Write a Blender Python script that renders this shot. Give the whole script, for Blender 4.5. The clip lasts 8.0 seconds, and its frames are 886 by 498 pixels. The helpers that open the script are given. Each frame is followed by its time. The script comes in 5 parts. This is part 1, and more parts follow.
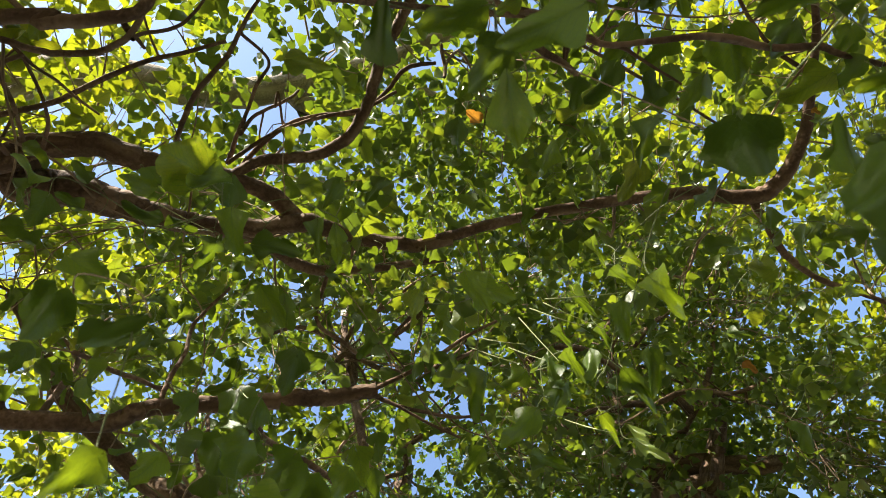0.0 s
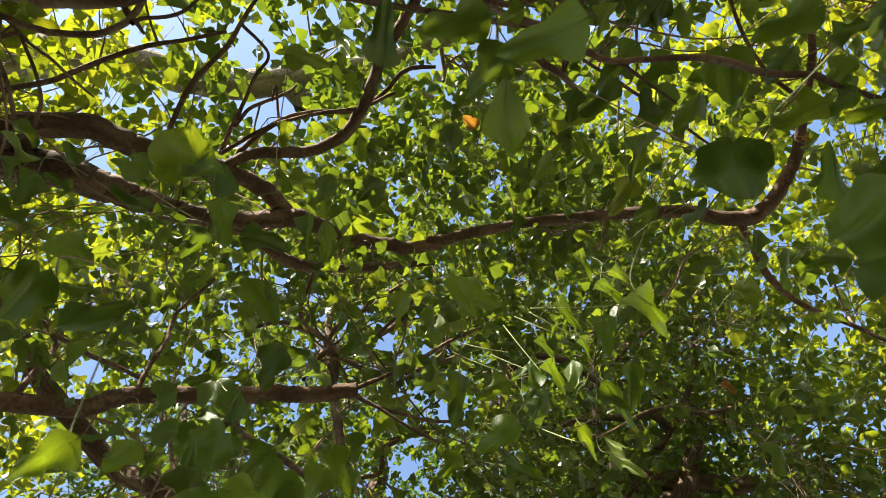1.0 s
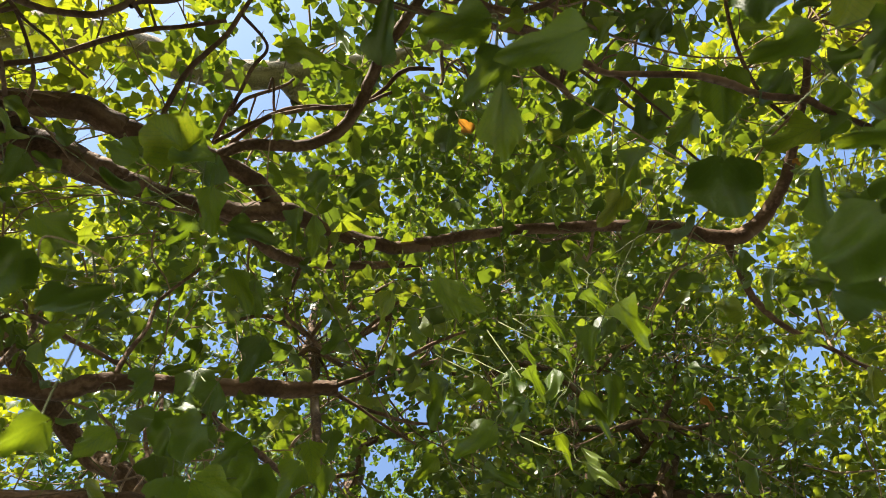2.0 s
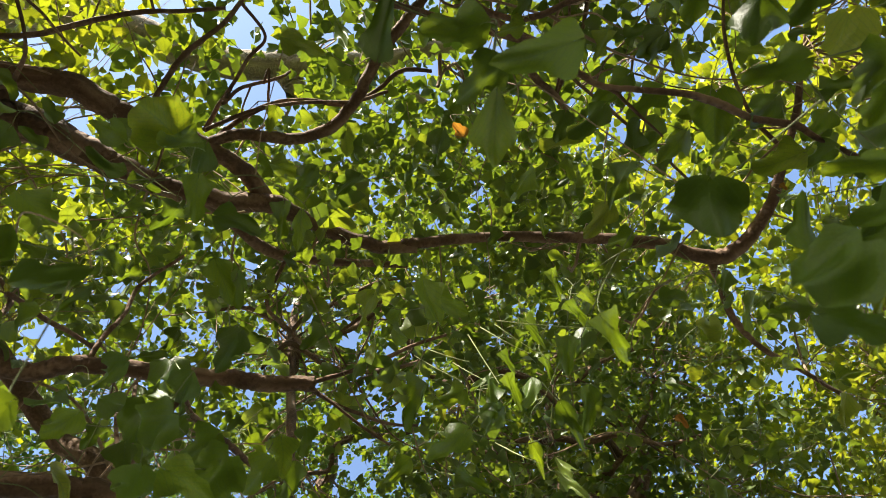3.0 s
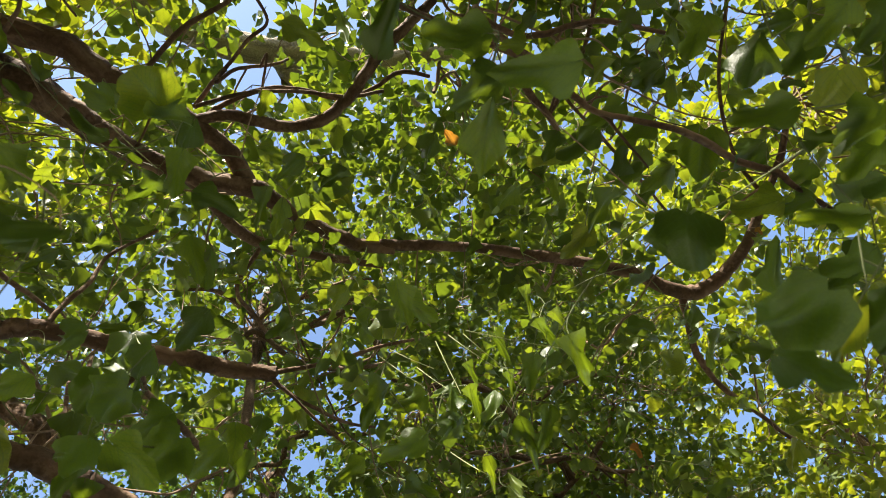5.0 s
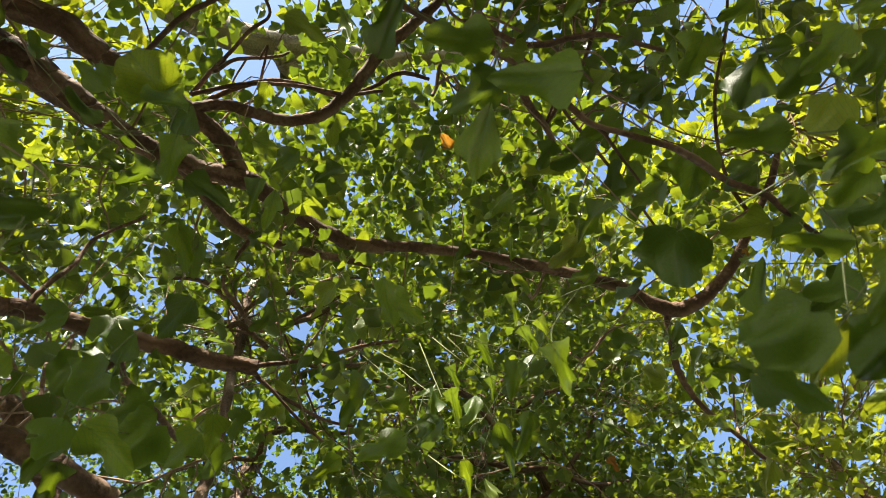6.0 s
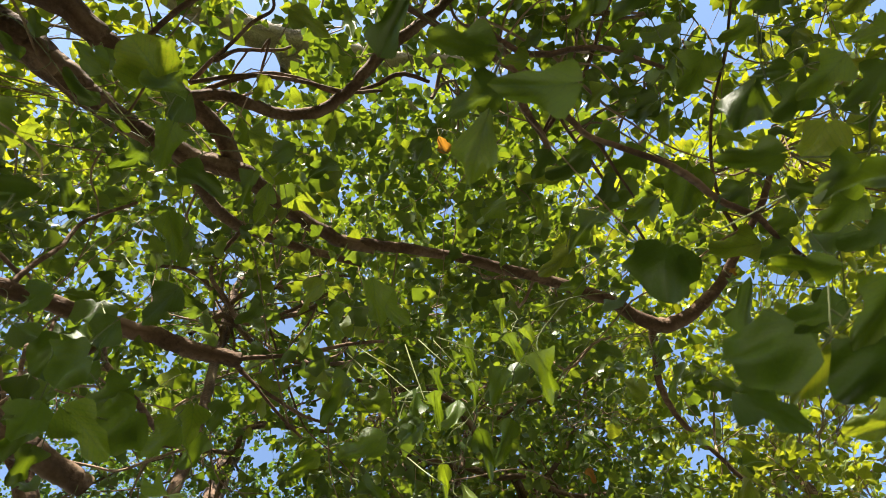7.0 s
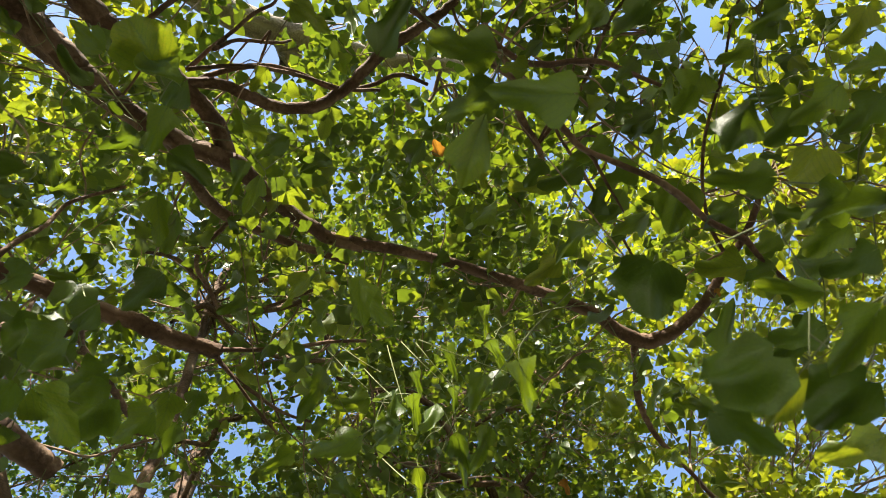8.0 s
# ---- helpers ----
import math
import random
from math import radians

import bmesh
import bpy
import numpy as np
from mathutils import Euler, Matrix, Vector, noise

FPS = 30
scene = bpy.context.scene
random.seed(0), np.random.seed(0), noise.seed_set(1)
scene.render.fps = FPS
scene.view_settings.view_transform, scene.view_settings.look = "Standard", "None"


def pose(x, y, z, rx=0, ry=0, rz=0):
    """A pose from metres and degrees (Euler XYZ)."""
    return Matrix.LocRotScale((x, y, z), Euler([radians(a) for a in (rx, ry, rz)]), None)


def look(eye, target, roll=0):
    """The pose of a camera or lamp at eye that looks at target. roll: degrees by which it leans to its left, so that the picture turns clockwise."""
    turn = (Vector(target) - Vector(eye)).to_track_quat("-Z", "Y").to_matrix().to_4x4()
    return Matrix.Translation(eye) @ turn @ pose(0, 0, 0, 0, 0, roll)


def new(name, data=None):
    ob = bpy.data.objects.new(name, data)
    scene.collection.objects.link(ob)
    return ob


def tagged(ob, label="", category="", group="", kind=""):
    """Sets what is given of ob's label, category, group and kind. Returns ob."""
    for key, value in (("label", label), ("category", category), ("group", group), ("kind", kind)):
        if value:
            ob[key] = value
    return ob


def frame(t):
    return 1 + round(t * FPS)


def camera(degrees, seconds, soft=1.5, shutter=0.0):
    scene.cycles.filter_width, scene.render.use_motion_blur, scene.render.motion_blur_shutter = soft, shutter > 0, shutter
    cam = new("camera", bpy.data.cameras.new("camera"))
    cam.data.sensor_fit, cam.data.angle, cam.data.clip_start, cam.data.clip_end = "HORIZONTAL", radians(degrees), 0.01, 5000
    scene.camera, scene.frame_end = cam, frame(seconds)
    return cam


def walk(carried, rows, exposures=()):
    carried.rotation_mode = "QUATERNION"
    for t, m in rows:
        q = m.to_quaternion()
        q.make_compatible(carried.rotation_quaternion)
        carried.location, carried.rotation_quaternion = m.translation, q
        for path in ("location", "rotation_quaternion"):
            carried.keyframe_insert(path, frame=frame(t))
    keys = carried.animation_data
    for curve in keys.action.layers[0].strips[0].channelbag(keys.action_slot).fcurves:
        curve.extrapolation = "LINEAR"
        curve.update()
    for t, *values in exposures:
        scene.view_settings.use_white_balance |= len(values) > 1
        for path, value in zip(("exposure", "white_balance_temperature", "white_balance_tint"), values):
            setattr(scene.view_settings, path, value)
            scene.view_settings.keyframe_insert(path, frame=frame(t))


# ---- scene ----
cam = camera(72.7, 8.0, soft=0.5)
PATH = [
    (0, (0.0162, 0.0412, 1.5520), (0.0041, 0.6486, 3.4579), -20.73),
    (0.5, (0.0163, 0.0400, 1.5508), (0.0229, 0.6468, 3.4566), -20.83),
    (1, (0.0163, 0.0402, 1.5500), (0.0434, 0.6483, 3.4547), -20.88),
    (1.5, (0.0167, 0.0412, 1.5497), (0.0613, 0.6497, 3.4535), -20.90),
    (3, (0.0200, 0.0468, 1.5514), (0.1291, 0.6554, 3.4537), -21.42),
    (3.5, (0.0204, 0.0476, 1.5515), (0.1487, 0.6529, 3.4536), -21.54),
    (4, (0.0203, 0.0482, 1.5510), (0.1667, 0.6506, 3.4525), -21.52),
    (4.5, (0.0203, 0.0494, 1.5506), (0.1858, 0.6488, 3.4516), -21.55),
    (6, (0.0193, 0.0532, 1.5480), (0.2397, 0.6372, 3.4481), -21.50),
    (6.5, (0.0186, 0.0541, 1.5471), (0.2552, 0.6317, 3.4471), -21.38),
    (7, (0.0182, 0.0545, 1.5467), (0.2696, 0.6260, 3.4462), -21.18),
    (7.5, (0.0192, 0.0550, 1.5473), (0.2895, 0.6181, 3.4471), -21.20),
    (8, (0.0208, 0.0559, 1.5485), (0.3084, 0.6125, 3.4478), -21.10),
]
walk(cam, [(t, look(eye, target, roll)) for t, eye, target, roll in PATH])
cam.data.dof.use_dof, cam.data.dof.focus_distance, cam.data.dof.aperture_fstop = True, 3.2, 6.5

# ---- light ----
SUN_UP, SUN_ROUND = 43.0, 200.0  # degrees above the horizon, and clockwise from +y
world = bpy.data.worlds.new("sky")
scene.world = world
world.use_nodes = True
wn, wl = world.node_tree.nodes, world.node_tree.links
sky = wn.new("ShaderNodeTexSky")
sky.sky_type, sky.sun_disc, sky.dust_density = "NISHITA", False, 1.0
sky.sun_elevation, sky.sun_rotation = radians(SUN_UP), radians(SUN_ROUND)
wn["Background"].inputs["Strength"].default_value = 0.11
wl.new(sky.outputs["Color"], wn["Background"].inputs["Color"])
sun = new("sun", bpy.data.lights.new("sun", "SUN"))
sun.data.energy, sun.data.angle, sun.data.color = 5.0, radians(0.53), (1.0, 0.92, 0.78)
sun.rotation_euler = (radians(90 - SUN_UP), 0, radians(180 - SUN_ROUND))
EXPOSURE = 1.90
scene.view_settings.exposure = EXPOSURE


# ---- materials ----
def material(name):
    m = bpy.data.materials.new(name)
    m.use_nodes = True
    n, l = m.node_tree.nodes, m.node_tree.links
    for node in list(n):
        if node.type != "OUTPUT_MATERIAL":
            n.remove(node)
    return m, n, l, n["Material Output"]


def ramp(n, l, fac, stops):
    r = n.new("ShaderNodeValToRGB")
    e = r.color_ramp.elements
    while len(e) < len(stops):
        e.new(0.5)
    for k, (at, colour) in enumerate(stops):
        e[k].position, e[k].color = at, (*colour, 1)
    l.new(fac, r.inputs["Fac"])
    return r.outputs["Color"]


def maths(n, l, kind, a, b=None, clamp=False):
    x = n.new("ShaderNodeMath")
    x.operation, x.use_clamp = kind, clamp
    for k, v in enumerate((a, b)):
        if isinstance(v, (int, float)):
            x.inputs[k].default_value = v
        elif v is not None:
            l.new(v, x.inputs[k])
    return x.outputs[0]


def mixed(n, l, kind, fac, a, b):
    x = n.new("ShaderNodeMix")
    x.data_type, x.blend_type = "RGBA", kind
    for k, v in ((0, fac), (6, a), (7, b)):
        if isinstance(v, (int, float)):
            x.inputs[k].default_value = v
        elif isinstance(v, tuple):
            x.inputs[k].default_value = (*v, 1)
        else:
            l.new(v, x.inputs[k])
    return x.outputs[2]


def leaf_material(name, single, greens, backs, thin=0.45, rough=0.38):
    """A leaf: matt and slightly glossy on top, glowing through when the sun is behind it, with paler veins."""
    m, n, l, out = material(name)
    if single:
        rnd = n.new("ShaderNodeObjectInfo").outputs["Random"]
    else:
        rnd = n.new("ShaderNodeNewGeometry").outputs["Random Per Island"]
    uv = n.new("ShaderNodeUVMap").outputs["UV"]
    sep = n.new("ShaderNodeSeparateXYZ")
    l.new(uv, sep.inputs[0])
    across = maths(n, l, "ABSOLUTE", maths(n, l, "SUBTRACT", sep.outputs["X"], 0.5))
    # side veins leave the midrib at a slant
    slant = maths(n, l, "SUBTRACT", maths(n, l, "MULTIPLY", sep.outputs["Y"], 7.0), maths(n, l, "MULTIPLY", across, 8.0))
    saw = maths(n, l, "ABSOLUTE", maths(n, l, "SUBTRACT", maths(n, l, "FRACT", slant), 0.5))
    side = maths(n, l, "LESS_THAN", saw, 0.07)
    mid = maths(n, l, "LESS_THAN", across, 0.016)
    vein = maths(n, l, "MAXIMUM", side, mid)
    coord = n.new("ShaderNodeTexCoord").outputs["Object"]
    blot = n.new("ShaderNodeTexNoise")
    blot.inputs["Scale"].default_value, blot.inputs["Detail"].default_value = 23.0, 4.0
    l.new(coord, blot.inputs["Vector"])
    vary = maths(n, l, "ADD", maths(n, l, "MULTIPLY", rnd, 0.8), maths(n, l, "MULTIPLY", blot.outputs["Fac"], 0.25))
    top = ramp(n, l, vary, greens)
    under = ramp(n, l, vary, backs)
    top = mixed(n, l, "MIX", maths(n, l, "MULTIPLY", vein, 0.3), top, (0.15, 0.21, 0.06))
    under = mixed(n, l, "MULTIPLY", maths(n, l, "MULTIPLY", vein, 0.6), under, (0.45, 0.5, 0.4))
    bump = n.new("ShaderNodeBump")
    bump.inputs["Strength"].default_value, bump.inputs["Distance"].default_value = 0.25, 0.004
    l.new(maths(n, l, "ADD", maths(n, l, "MULTIPLY", vein, -0.5), blot.outputs["Fac"]), bump.inputs["Height"])
    d, t, g = n.new("ShaderNodeBsdfDiffuse"), n.new("ShaderNodeBsdfTranslucent"), n.new("ShaderNodeBsdfGlossy")
    l.new(top, d.inputs["Color"])
    l.new(under, t.inputs["Color"])
    g.inputs["Roughness"].default_value, g.inputs["Color"].default_value = rough, (1, 1, 1, 1)
    for s in (d, t, g):
        l.new(bump.outputs["Normal"], s.inputs["Normal"])
    a, b = n.new("ShaderNodeMixShader"), n.new("ShaderNodeMixShader")
    a.inputs[0].default_value = thin
    l.new(d.outputs[0], a.inputs[1])
    l.new(t.outputs[0], a.inputs[2])
    fr = n.new("ShaderNodeLayerWeight")
    fr.inputs["Blend"].default_value = 0.5
    l.new(maths(n, l, "ADD", maths(n, l, "MULTIPLY", maths(n, l, "POWER", fr.outputs["Facing"], 4.0), 0.12 if single else 0.3), 0.022 if single else 0.04), b.inputs[0])
    l.new(a.outputs[0], b.inputs[1])
    l.new(g.outputs[0], b.inputs[2])
    l.new(b.outputs[0], out.inputs["Surface"])
    return m


def bark_material(name, darks, stretch, scale, relief, rough=0.85):
    m, n, l, out = material(name)
    uv = n.new("ShaderNodeUVMap").outputs["UV"]
    coord = n.new("ShaderNodeTexCoord").outputs["Object"]
    mp = n.new("ShaderNodeMapping")
    mp.inputs["Scale"].default_value = (scale, scale * stretch, 1)
    l.new(uv, mp.inputs["Vector"])
    ridge = n.new("ShaderNodeTexVoronoi")
    ridge.feature = "DISTANCE_TO_EDGE"
    ridge.inputs["Scale"].default_value = 1.0
    fine = n.new("ShaderNodeTexNoise")
    fine.inputs["Scale"].default_value, fine.inputs["Detail"].default_value = 60.0, 6.0
    big = n.new("ShaderNodeTexNoise")
    big.inputs["Scale"].default_value, big.inputs["Detail"].default_value = 5.0, 4.0
    l.new(coord, fine.inputs["Vector"])
    l.new(coord, big.inputs["Vector"])
    warp = mixed(n, l, "LINEAR_LIGHT", 0.25, mp.outputs[0], fine.outputs["Color"])
    l.new(warp, ridge.inputs["Vector"])
    groove = maths(n, l, "MULTIPLY", ridge.outputs["Distance"], 3.0, True)
    mix = maths(n, l, "ADD", maths(n, l, "MULTIPLY", groove, 0.35), maths(n, l, "MULTIPLY", maths(n, l, "ADD", fine.outputs["Fac"], big.outputs["Fac"]), 0.35))
    colour = ramp(n, l, mix, darks)
    p = n.new("ShaderNodeBsdfPrincipled")
    l.new(colour, p.inputs["Base Color"])
    p.inputs["Roughness"].default_value = rough
    p.inputs["Specular IOR Level"].default_value = 0.25
    bump = n.new("ShaderNodeBump")
    bump.inputs["Strength"].default_value, bump.inputs["Distance"].default_value = 0.8, relief
    l.new(maths(n, l, "ADD", groove, maths(n, l, "MULTIPLY", fine.outputs["Fac"], 0.6)), bump.inputs["Height"])
    l.new(bump.outputs["Normal"], p.inputs["Normal"])
    l.new(p.outputs[0], out.inputs["Surface"])
    return m


GREENS = [(0.0, (0.040, 0.074, 0.011)), (0.45, (0.064, 0.112, 0.014)), (0.82, (0.099, 0.148, 0.018)), (0.98, (0.14, 0.155, 0.02))]
BACKS = [(0.0, (0.24, 0.29, 0.009)), (0.45, (0.355, 0.40, 0.012)), (0.82, (0.47, 0.49, 0.014)), (0.98, (0.52, 0.48, 0.02))]
# darker than GREENS and BACKS: part of the low leaves' shade is colour
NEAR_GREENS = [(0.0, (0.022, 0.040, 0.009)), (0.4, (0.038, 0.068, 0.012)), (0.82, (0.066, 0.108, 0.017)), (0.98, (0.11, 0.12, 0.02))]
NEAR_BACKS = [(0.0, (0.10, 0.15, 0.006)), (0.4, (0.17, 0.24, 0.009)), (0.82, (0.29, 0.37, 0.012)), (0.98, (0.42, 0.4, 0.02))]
LEAF = leaf_material("leaf", False, GREENS, BACKS)
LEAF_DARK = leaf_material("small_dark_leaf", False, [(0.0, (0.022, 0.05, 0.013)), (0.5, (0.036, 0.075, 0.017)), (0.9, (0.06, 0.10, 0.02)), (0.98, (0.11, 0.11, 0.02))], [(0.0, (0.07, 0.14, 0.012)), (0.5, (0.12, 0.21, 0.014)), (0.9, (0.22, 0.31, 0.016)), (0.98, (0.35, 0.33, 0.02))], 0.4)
# a darker copy of the leaf: shade on the lower crowns, put into the colour
LEAF_SHADED = leaf_material("leaf_darkened_as_shade", False, [(0.0, (0.032, 0.06, 0.012)), (0.5, (0.052, 0.09, 0.014)), (0.9, (0.088, 0.125, 0.018)), (0.98, (0.14, 0.13, 0.02))], [(0.0, (0.125, 0.19, 0.010)), (0.5, (0.19, 0.26, 0.012)), (0.9, (0.32, 0.38, 0.015)), (0.98, (0.45, 0.40, 0.02))], 0.42)
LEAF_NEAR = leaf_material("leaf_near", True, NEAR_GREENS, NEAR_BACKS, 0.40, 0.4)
LEAF_DRY = leaf_material("leaf_dry", True, [(0.0, (0.2, 0.065, 0.012)), (1.0, (0.27, 0.11, 0.02))], [(0.0, (0.45, 0.16, 0.02)), (1.0, (0.55, 0.3, 0.03))], 0.4, 0.7)
BARK = bark_material("brown_bark", [(0.2, (0.045, 0.027, 0.018)), (0.5, (0.135, 0.083, 0.054)), (0.8, (0.27, 0.185, 0.125))], 0.25, 14.0, 0.006)
GREY_BARK = bark_material("grey_bark", [(0.15, (0.13, 0.10, 0.075)), (0.5, (0.33, 0.265, 0.19)), (0.85, (0.50, 0.42, 0.32))], 0.3, 9.0, 0.018)
TWIG = bark_material("twig_bark", [(0.15, (0.10, 0.066, 0.042)), (0.5, (0.24, 0.165, 0.11)), (0.85, (0.38, 0.29, 0.2))], 0.2, 20.0, 0.002)


def stalk_material(name, colour):
    m, n, l, out = material(name)
    p = n.new("ShaderNodeBsdfPrincipled")
    spots = n.new("ShaderNodeTexNoise")
    spots.inputs["Scale"].default_value = 40.0
    l.new(n.new("ShaderNodeTexCoord").outputs["Object"], spots.inputs["Vector"])
    l.new(ramp(n, l, spots.outputs["Fac"], [(0.3, tuple(0.7 * c for c in colour)), (0.7, colour)]), p.inputs["Base Color"])
    p.inputs["Roughness"].default_value = 0.7
    l.new(p.outputs[0], out.inputs["Surface"])
    return m


STALK = stalk_material("green_stalk", (0.13, 0.15, 0.045))
PALE_STALK = stalk_material("pale_stalk", (0.42, 0.46, 0.2))


def ground_material():
    m, n, l, out = material("leaf_litter_soil")
    coord = n.new("ShaderNodeTexCoord").outputs["Object"]
    a, b = n.new("ShaderNodeTexNoise"), n.new("ShaderNodeTexNoise")
    a.inputs["Scale"].default_value, a.inputs["Detail"].default_value = 0.6, 6.0
    b.inputs["Scale"].default_value, b.inputs["Detail"].default_value = 30.0, 5.0
    l.new(coord, a.inputs["Vector"])
    l.new(coord, b.inputs["Vector"])
    f = maths(n, l, "ADD", maths(n, l, "MULTIPLY", a.outputs["Fac"], 0.6), maths(n, l, "MULTIPLY", b.outputs["Fac"], 0.4))
    c = ramp(n, l, f, [(0.3, (0.09, 0.065, 0.04)), (0.5, (0.17, 0.14, 0.085)), (0.7, (0.14, 0.15, 0.07))])
    p = n.new("ShaderNodeBsdfPrincipled")
    l.new(c, p.inputs["Base Color"])
    p.inputs["Roughness"].default_value = 0.95
    bump = n.new("ShaderNodeBump")
    bump.inputs["Distance"].default_value = 0.03
    l.new(b.outputs["Fac"], bump.inputs["Height"])
    l.new(bump.outputs["Normal"], p.inputs["Normal"])
    l.new(p.outputs[0], out.inputs["Surface"])
    return m


# ---- mesh helpers ----
def mesh_from(name, verts, faces, material_, uvs=None, smooth=True):
    """A mesh from arrays: verts (n, 3), faces (m, 3 or 4), uvs (n, 2) for each vertex."""
    verts, faces = np.asarray(verts, np.float32), np.asarray(faces, np.int32)
    me = bpy.data.meshes.new(name)
    me.vertices.add(len(verts))
    me.vertices.foreach_set("co", verts.ravel())
    k = faces.shape[1]
    me.loops.add(faces.size)
    me.loops.foreach_set("vertex_index", faces.ravel())
    me.polygons.add(len(faces))
    me.polygons.foreach_set("loop_start", np.arange(0, faces.size, k, dtype=np.int32))
    me.polygons.foreach_set("use_smooth", np.full(len(faces), smooth))
    if uvs is not None:
        layer = me.uv_layers.new(name="UVMap")
        layer.data.foreach_set("uv", np.asarray(uvs, np.float32)[faces.ravel()].ravel())
    me.update()
    me.validate()
    me.materials.append(material_)
    return me


def spline(points, steps):
    """A smooth line through points (Catmull-Rom), all columns alike."""
    p = np.asarray(points, float)
    p = np.vstack([2 * p[0] - p[1], p, 2 * p[-1] - p[-2]])
    s = np.linspace(0, 1, steps, endpoint=False)[:, None]
    rows = []
    for a, b, c, d in zip(p, p[1:], p[2:], p[3:]):
        rows.append(0.5 * (2 * b + (c - a) * s + (2 * a - 5 * b + 4 * c - d) * s**2 + (3 * b - a - 3 * c + d) * s**3))
    return np.vstack([*rows, p[-2:-1]])


def tube(line, sides, rough=0.0, seed=0, caps=True):
    """Verts, quads and uvs of a tube along rows of x, y, z, radius. rough: how uneven its skin is."""
    rnd = np.random.default_rng(seed)
    line = np.asarray(line, float)
    c, r = line[:, :3], line[:, 3]
    d = np.gradient(c, axis=0)
    d /= np.linalg.norm(d, axis=1)[:, None] + 1e-9
    u = np.cross(d[0], (0, 0, 1.0) if abs(d[0][2]) < 0.9 else (1.0, 0, 0))
    us = []
    for k in range(len(c)):
        u = u - d[k] * (u @ d[k])
        u = u / (np.linalg.norm(u) + 1e-9)
        us.append(u)
    us = np.array(us)
    vs = np.cross(d, us)
    a = np.linspace(0, 2 * np.pi, sides, endpoint=False)
    lumps = np.ones((len(c), sides))
    if rough:
        along = np.r_[0, np.cumsum(np.linalg.norm(np.diff(c, axis=0), axis=1))]
        for _ in range(7):
            k, w, ph, ph2 = rnd.integers(1, 5), rnd.uniform(4, 28), rnd.uniform(0, 6.3), rnd.uniform(0, 6.3)
            lumps += rough * rnd.uniform(0.3, 1) * np.sin(k * a[None, :] + ph) * np.sin(w * along[:, None] + ph2)
        for _ in range(max(1, int(along[-1] * 3))):  # knots
            at, ring = rnd.uniform(0, along[-1]), rnd.uniform(0, 6.3)
            lumps += 2.2 * rough * np.exp(-(((along - at) / (1.3 * r.mean())) ** 2))[:, None] * np.maximum(0, np.cos(a - ring))[None, :] ** 4
    v = c[:, None] + (r[:, None] * lumps)[..., None] * (np.cos(a)[None, :, None] * us[:, None] + np.sin(a)[None, :, None] * vs[:, None])
    n = len(c)
    i, j = np.meshgrid(np.arange(n - 1), np.arange(sides), indexing="ij")
    q = np.stack([i * sides + j, i * sides + (j + 1) % sides, (i + 1) * sides + (j + 1) % sides, (i + 1) * sides + j], -1).reshape(-1, 4)
    along = np.r_[0, np.cumsum(np.linalg.norm(np.diff(c, axis=0), axis=1))]
    uv = np.stack([np.broadcast_to(np.abs(np.linspace(-1, 1, sides, endpoint=False))[None, :] * np.pi * r[:, None], (n, sides)), np.broadcast_to(along[:, None], (n, sides))], -1)
    verts, uvs = v.reshape(-1, 3), uv.reshape(-1, 2)
    if caps:
        verts = np.vstack([verts, c[0], c[-1]])
        uvs = np.vstack([uvs, uvs[0], uvs[-1]])
        m = n * sides
        jj = np.arange(sides)
        q = np.vstack([q, np.stack([np.full(sides, m), (jj + 1) % sides, jj, jj], -1), np.stack([np.full(sides, m + 1), (n - 1) * sides + jj, (n - 1) * sides + (jj + 1) % sides, (n - 1) * sides + (jj + 1) % sides], -1)])
    return verts, q, uvs


def tube_mesh(name, line, sides, material_, rough=0.0, seed=0):
    v, q, uv = tube(line, sides, rough, seed, caps=False)
    return mesh_from(name, v, q, material_, uv)


def child(name, mesh, parent, label="", kind=""):
    ob = new(name, mesh)
    ob.parent = parent
    tagged(ob, label, kind=kind)
    return ob


# ---- ground ----
def build_ground():
    rings, spokes = [0, 2, 4, 7, 11, 17, 26, 40, 80, 200, 700, 2500], 48
    rnd = np.random.default_rng(3)
    v, f = [(0, 0, 0)], []
    for k, r in enumerate(rings[1:]):
        for j in range(spokes):
            a = 2 * math.pi * j / spokes
            v.append((r * math.cos(a), r * math.sin(a), rnd.normal(0, 0.012 * min(r, 20) ** 0.5) if r < 100 else 0))
    for j in range(spokes):
        f.append((0, 1 + j, 1 + (j + 1) % spokes, 1 + (j + 1) % spokes))
        for k in range(len(rings) - 2):
            a, b = 1 + k * spokes, 1 + (k + 1) * spokes
            f.append((a + j, b + j, b + (j + 1) % spokes, a + (j + 1) % spokes))
    me = bpy.data.meshes.new("ground")
    me.from_pydata(v, [], [tuple(dict.fromkeys(q)) for q in f])
    me.polygons.foreach_set("use_smooth", [True] * len(me.polygons))
    me.materials.append(ground_material())
    tagged(new("ground", me), "bare brown soil with leaf litter and thin grass", "ground", kind="structure")


build_ground()


# ---- trees: an empty at the foot of each ----
def tree(x, y, label, group="trees of the grove"):
    ob = new("tree")
    ob.location = (x, y, 0)
    bpy.context.view_layer.update()
    return tagged(ob, label, "tree", group)


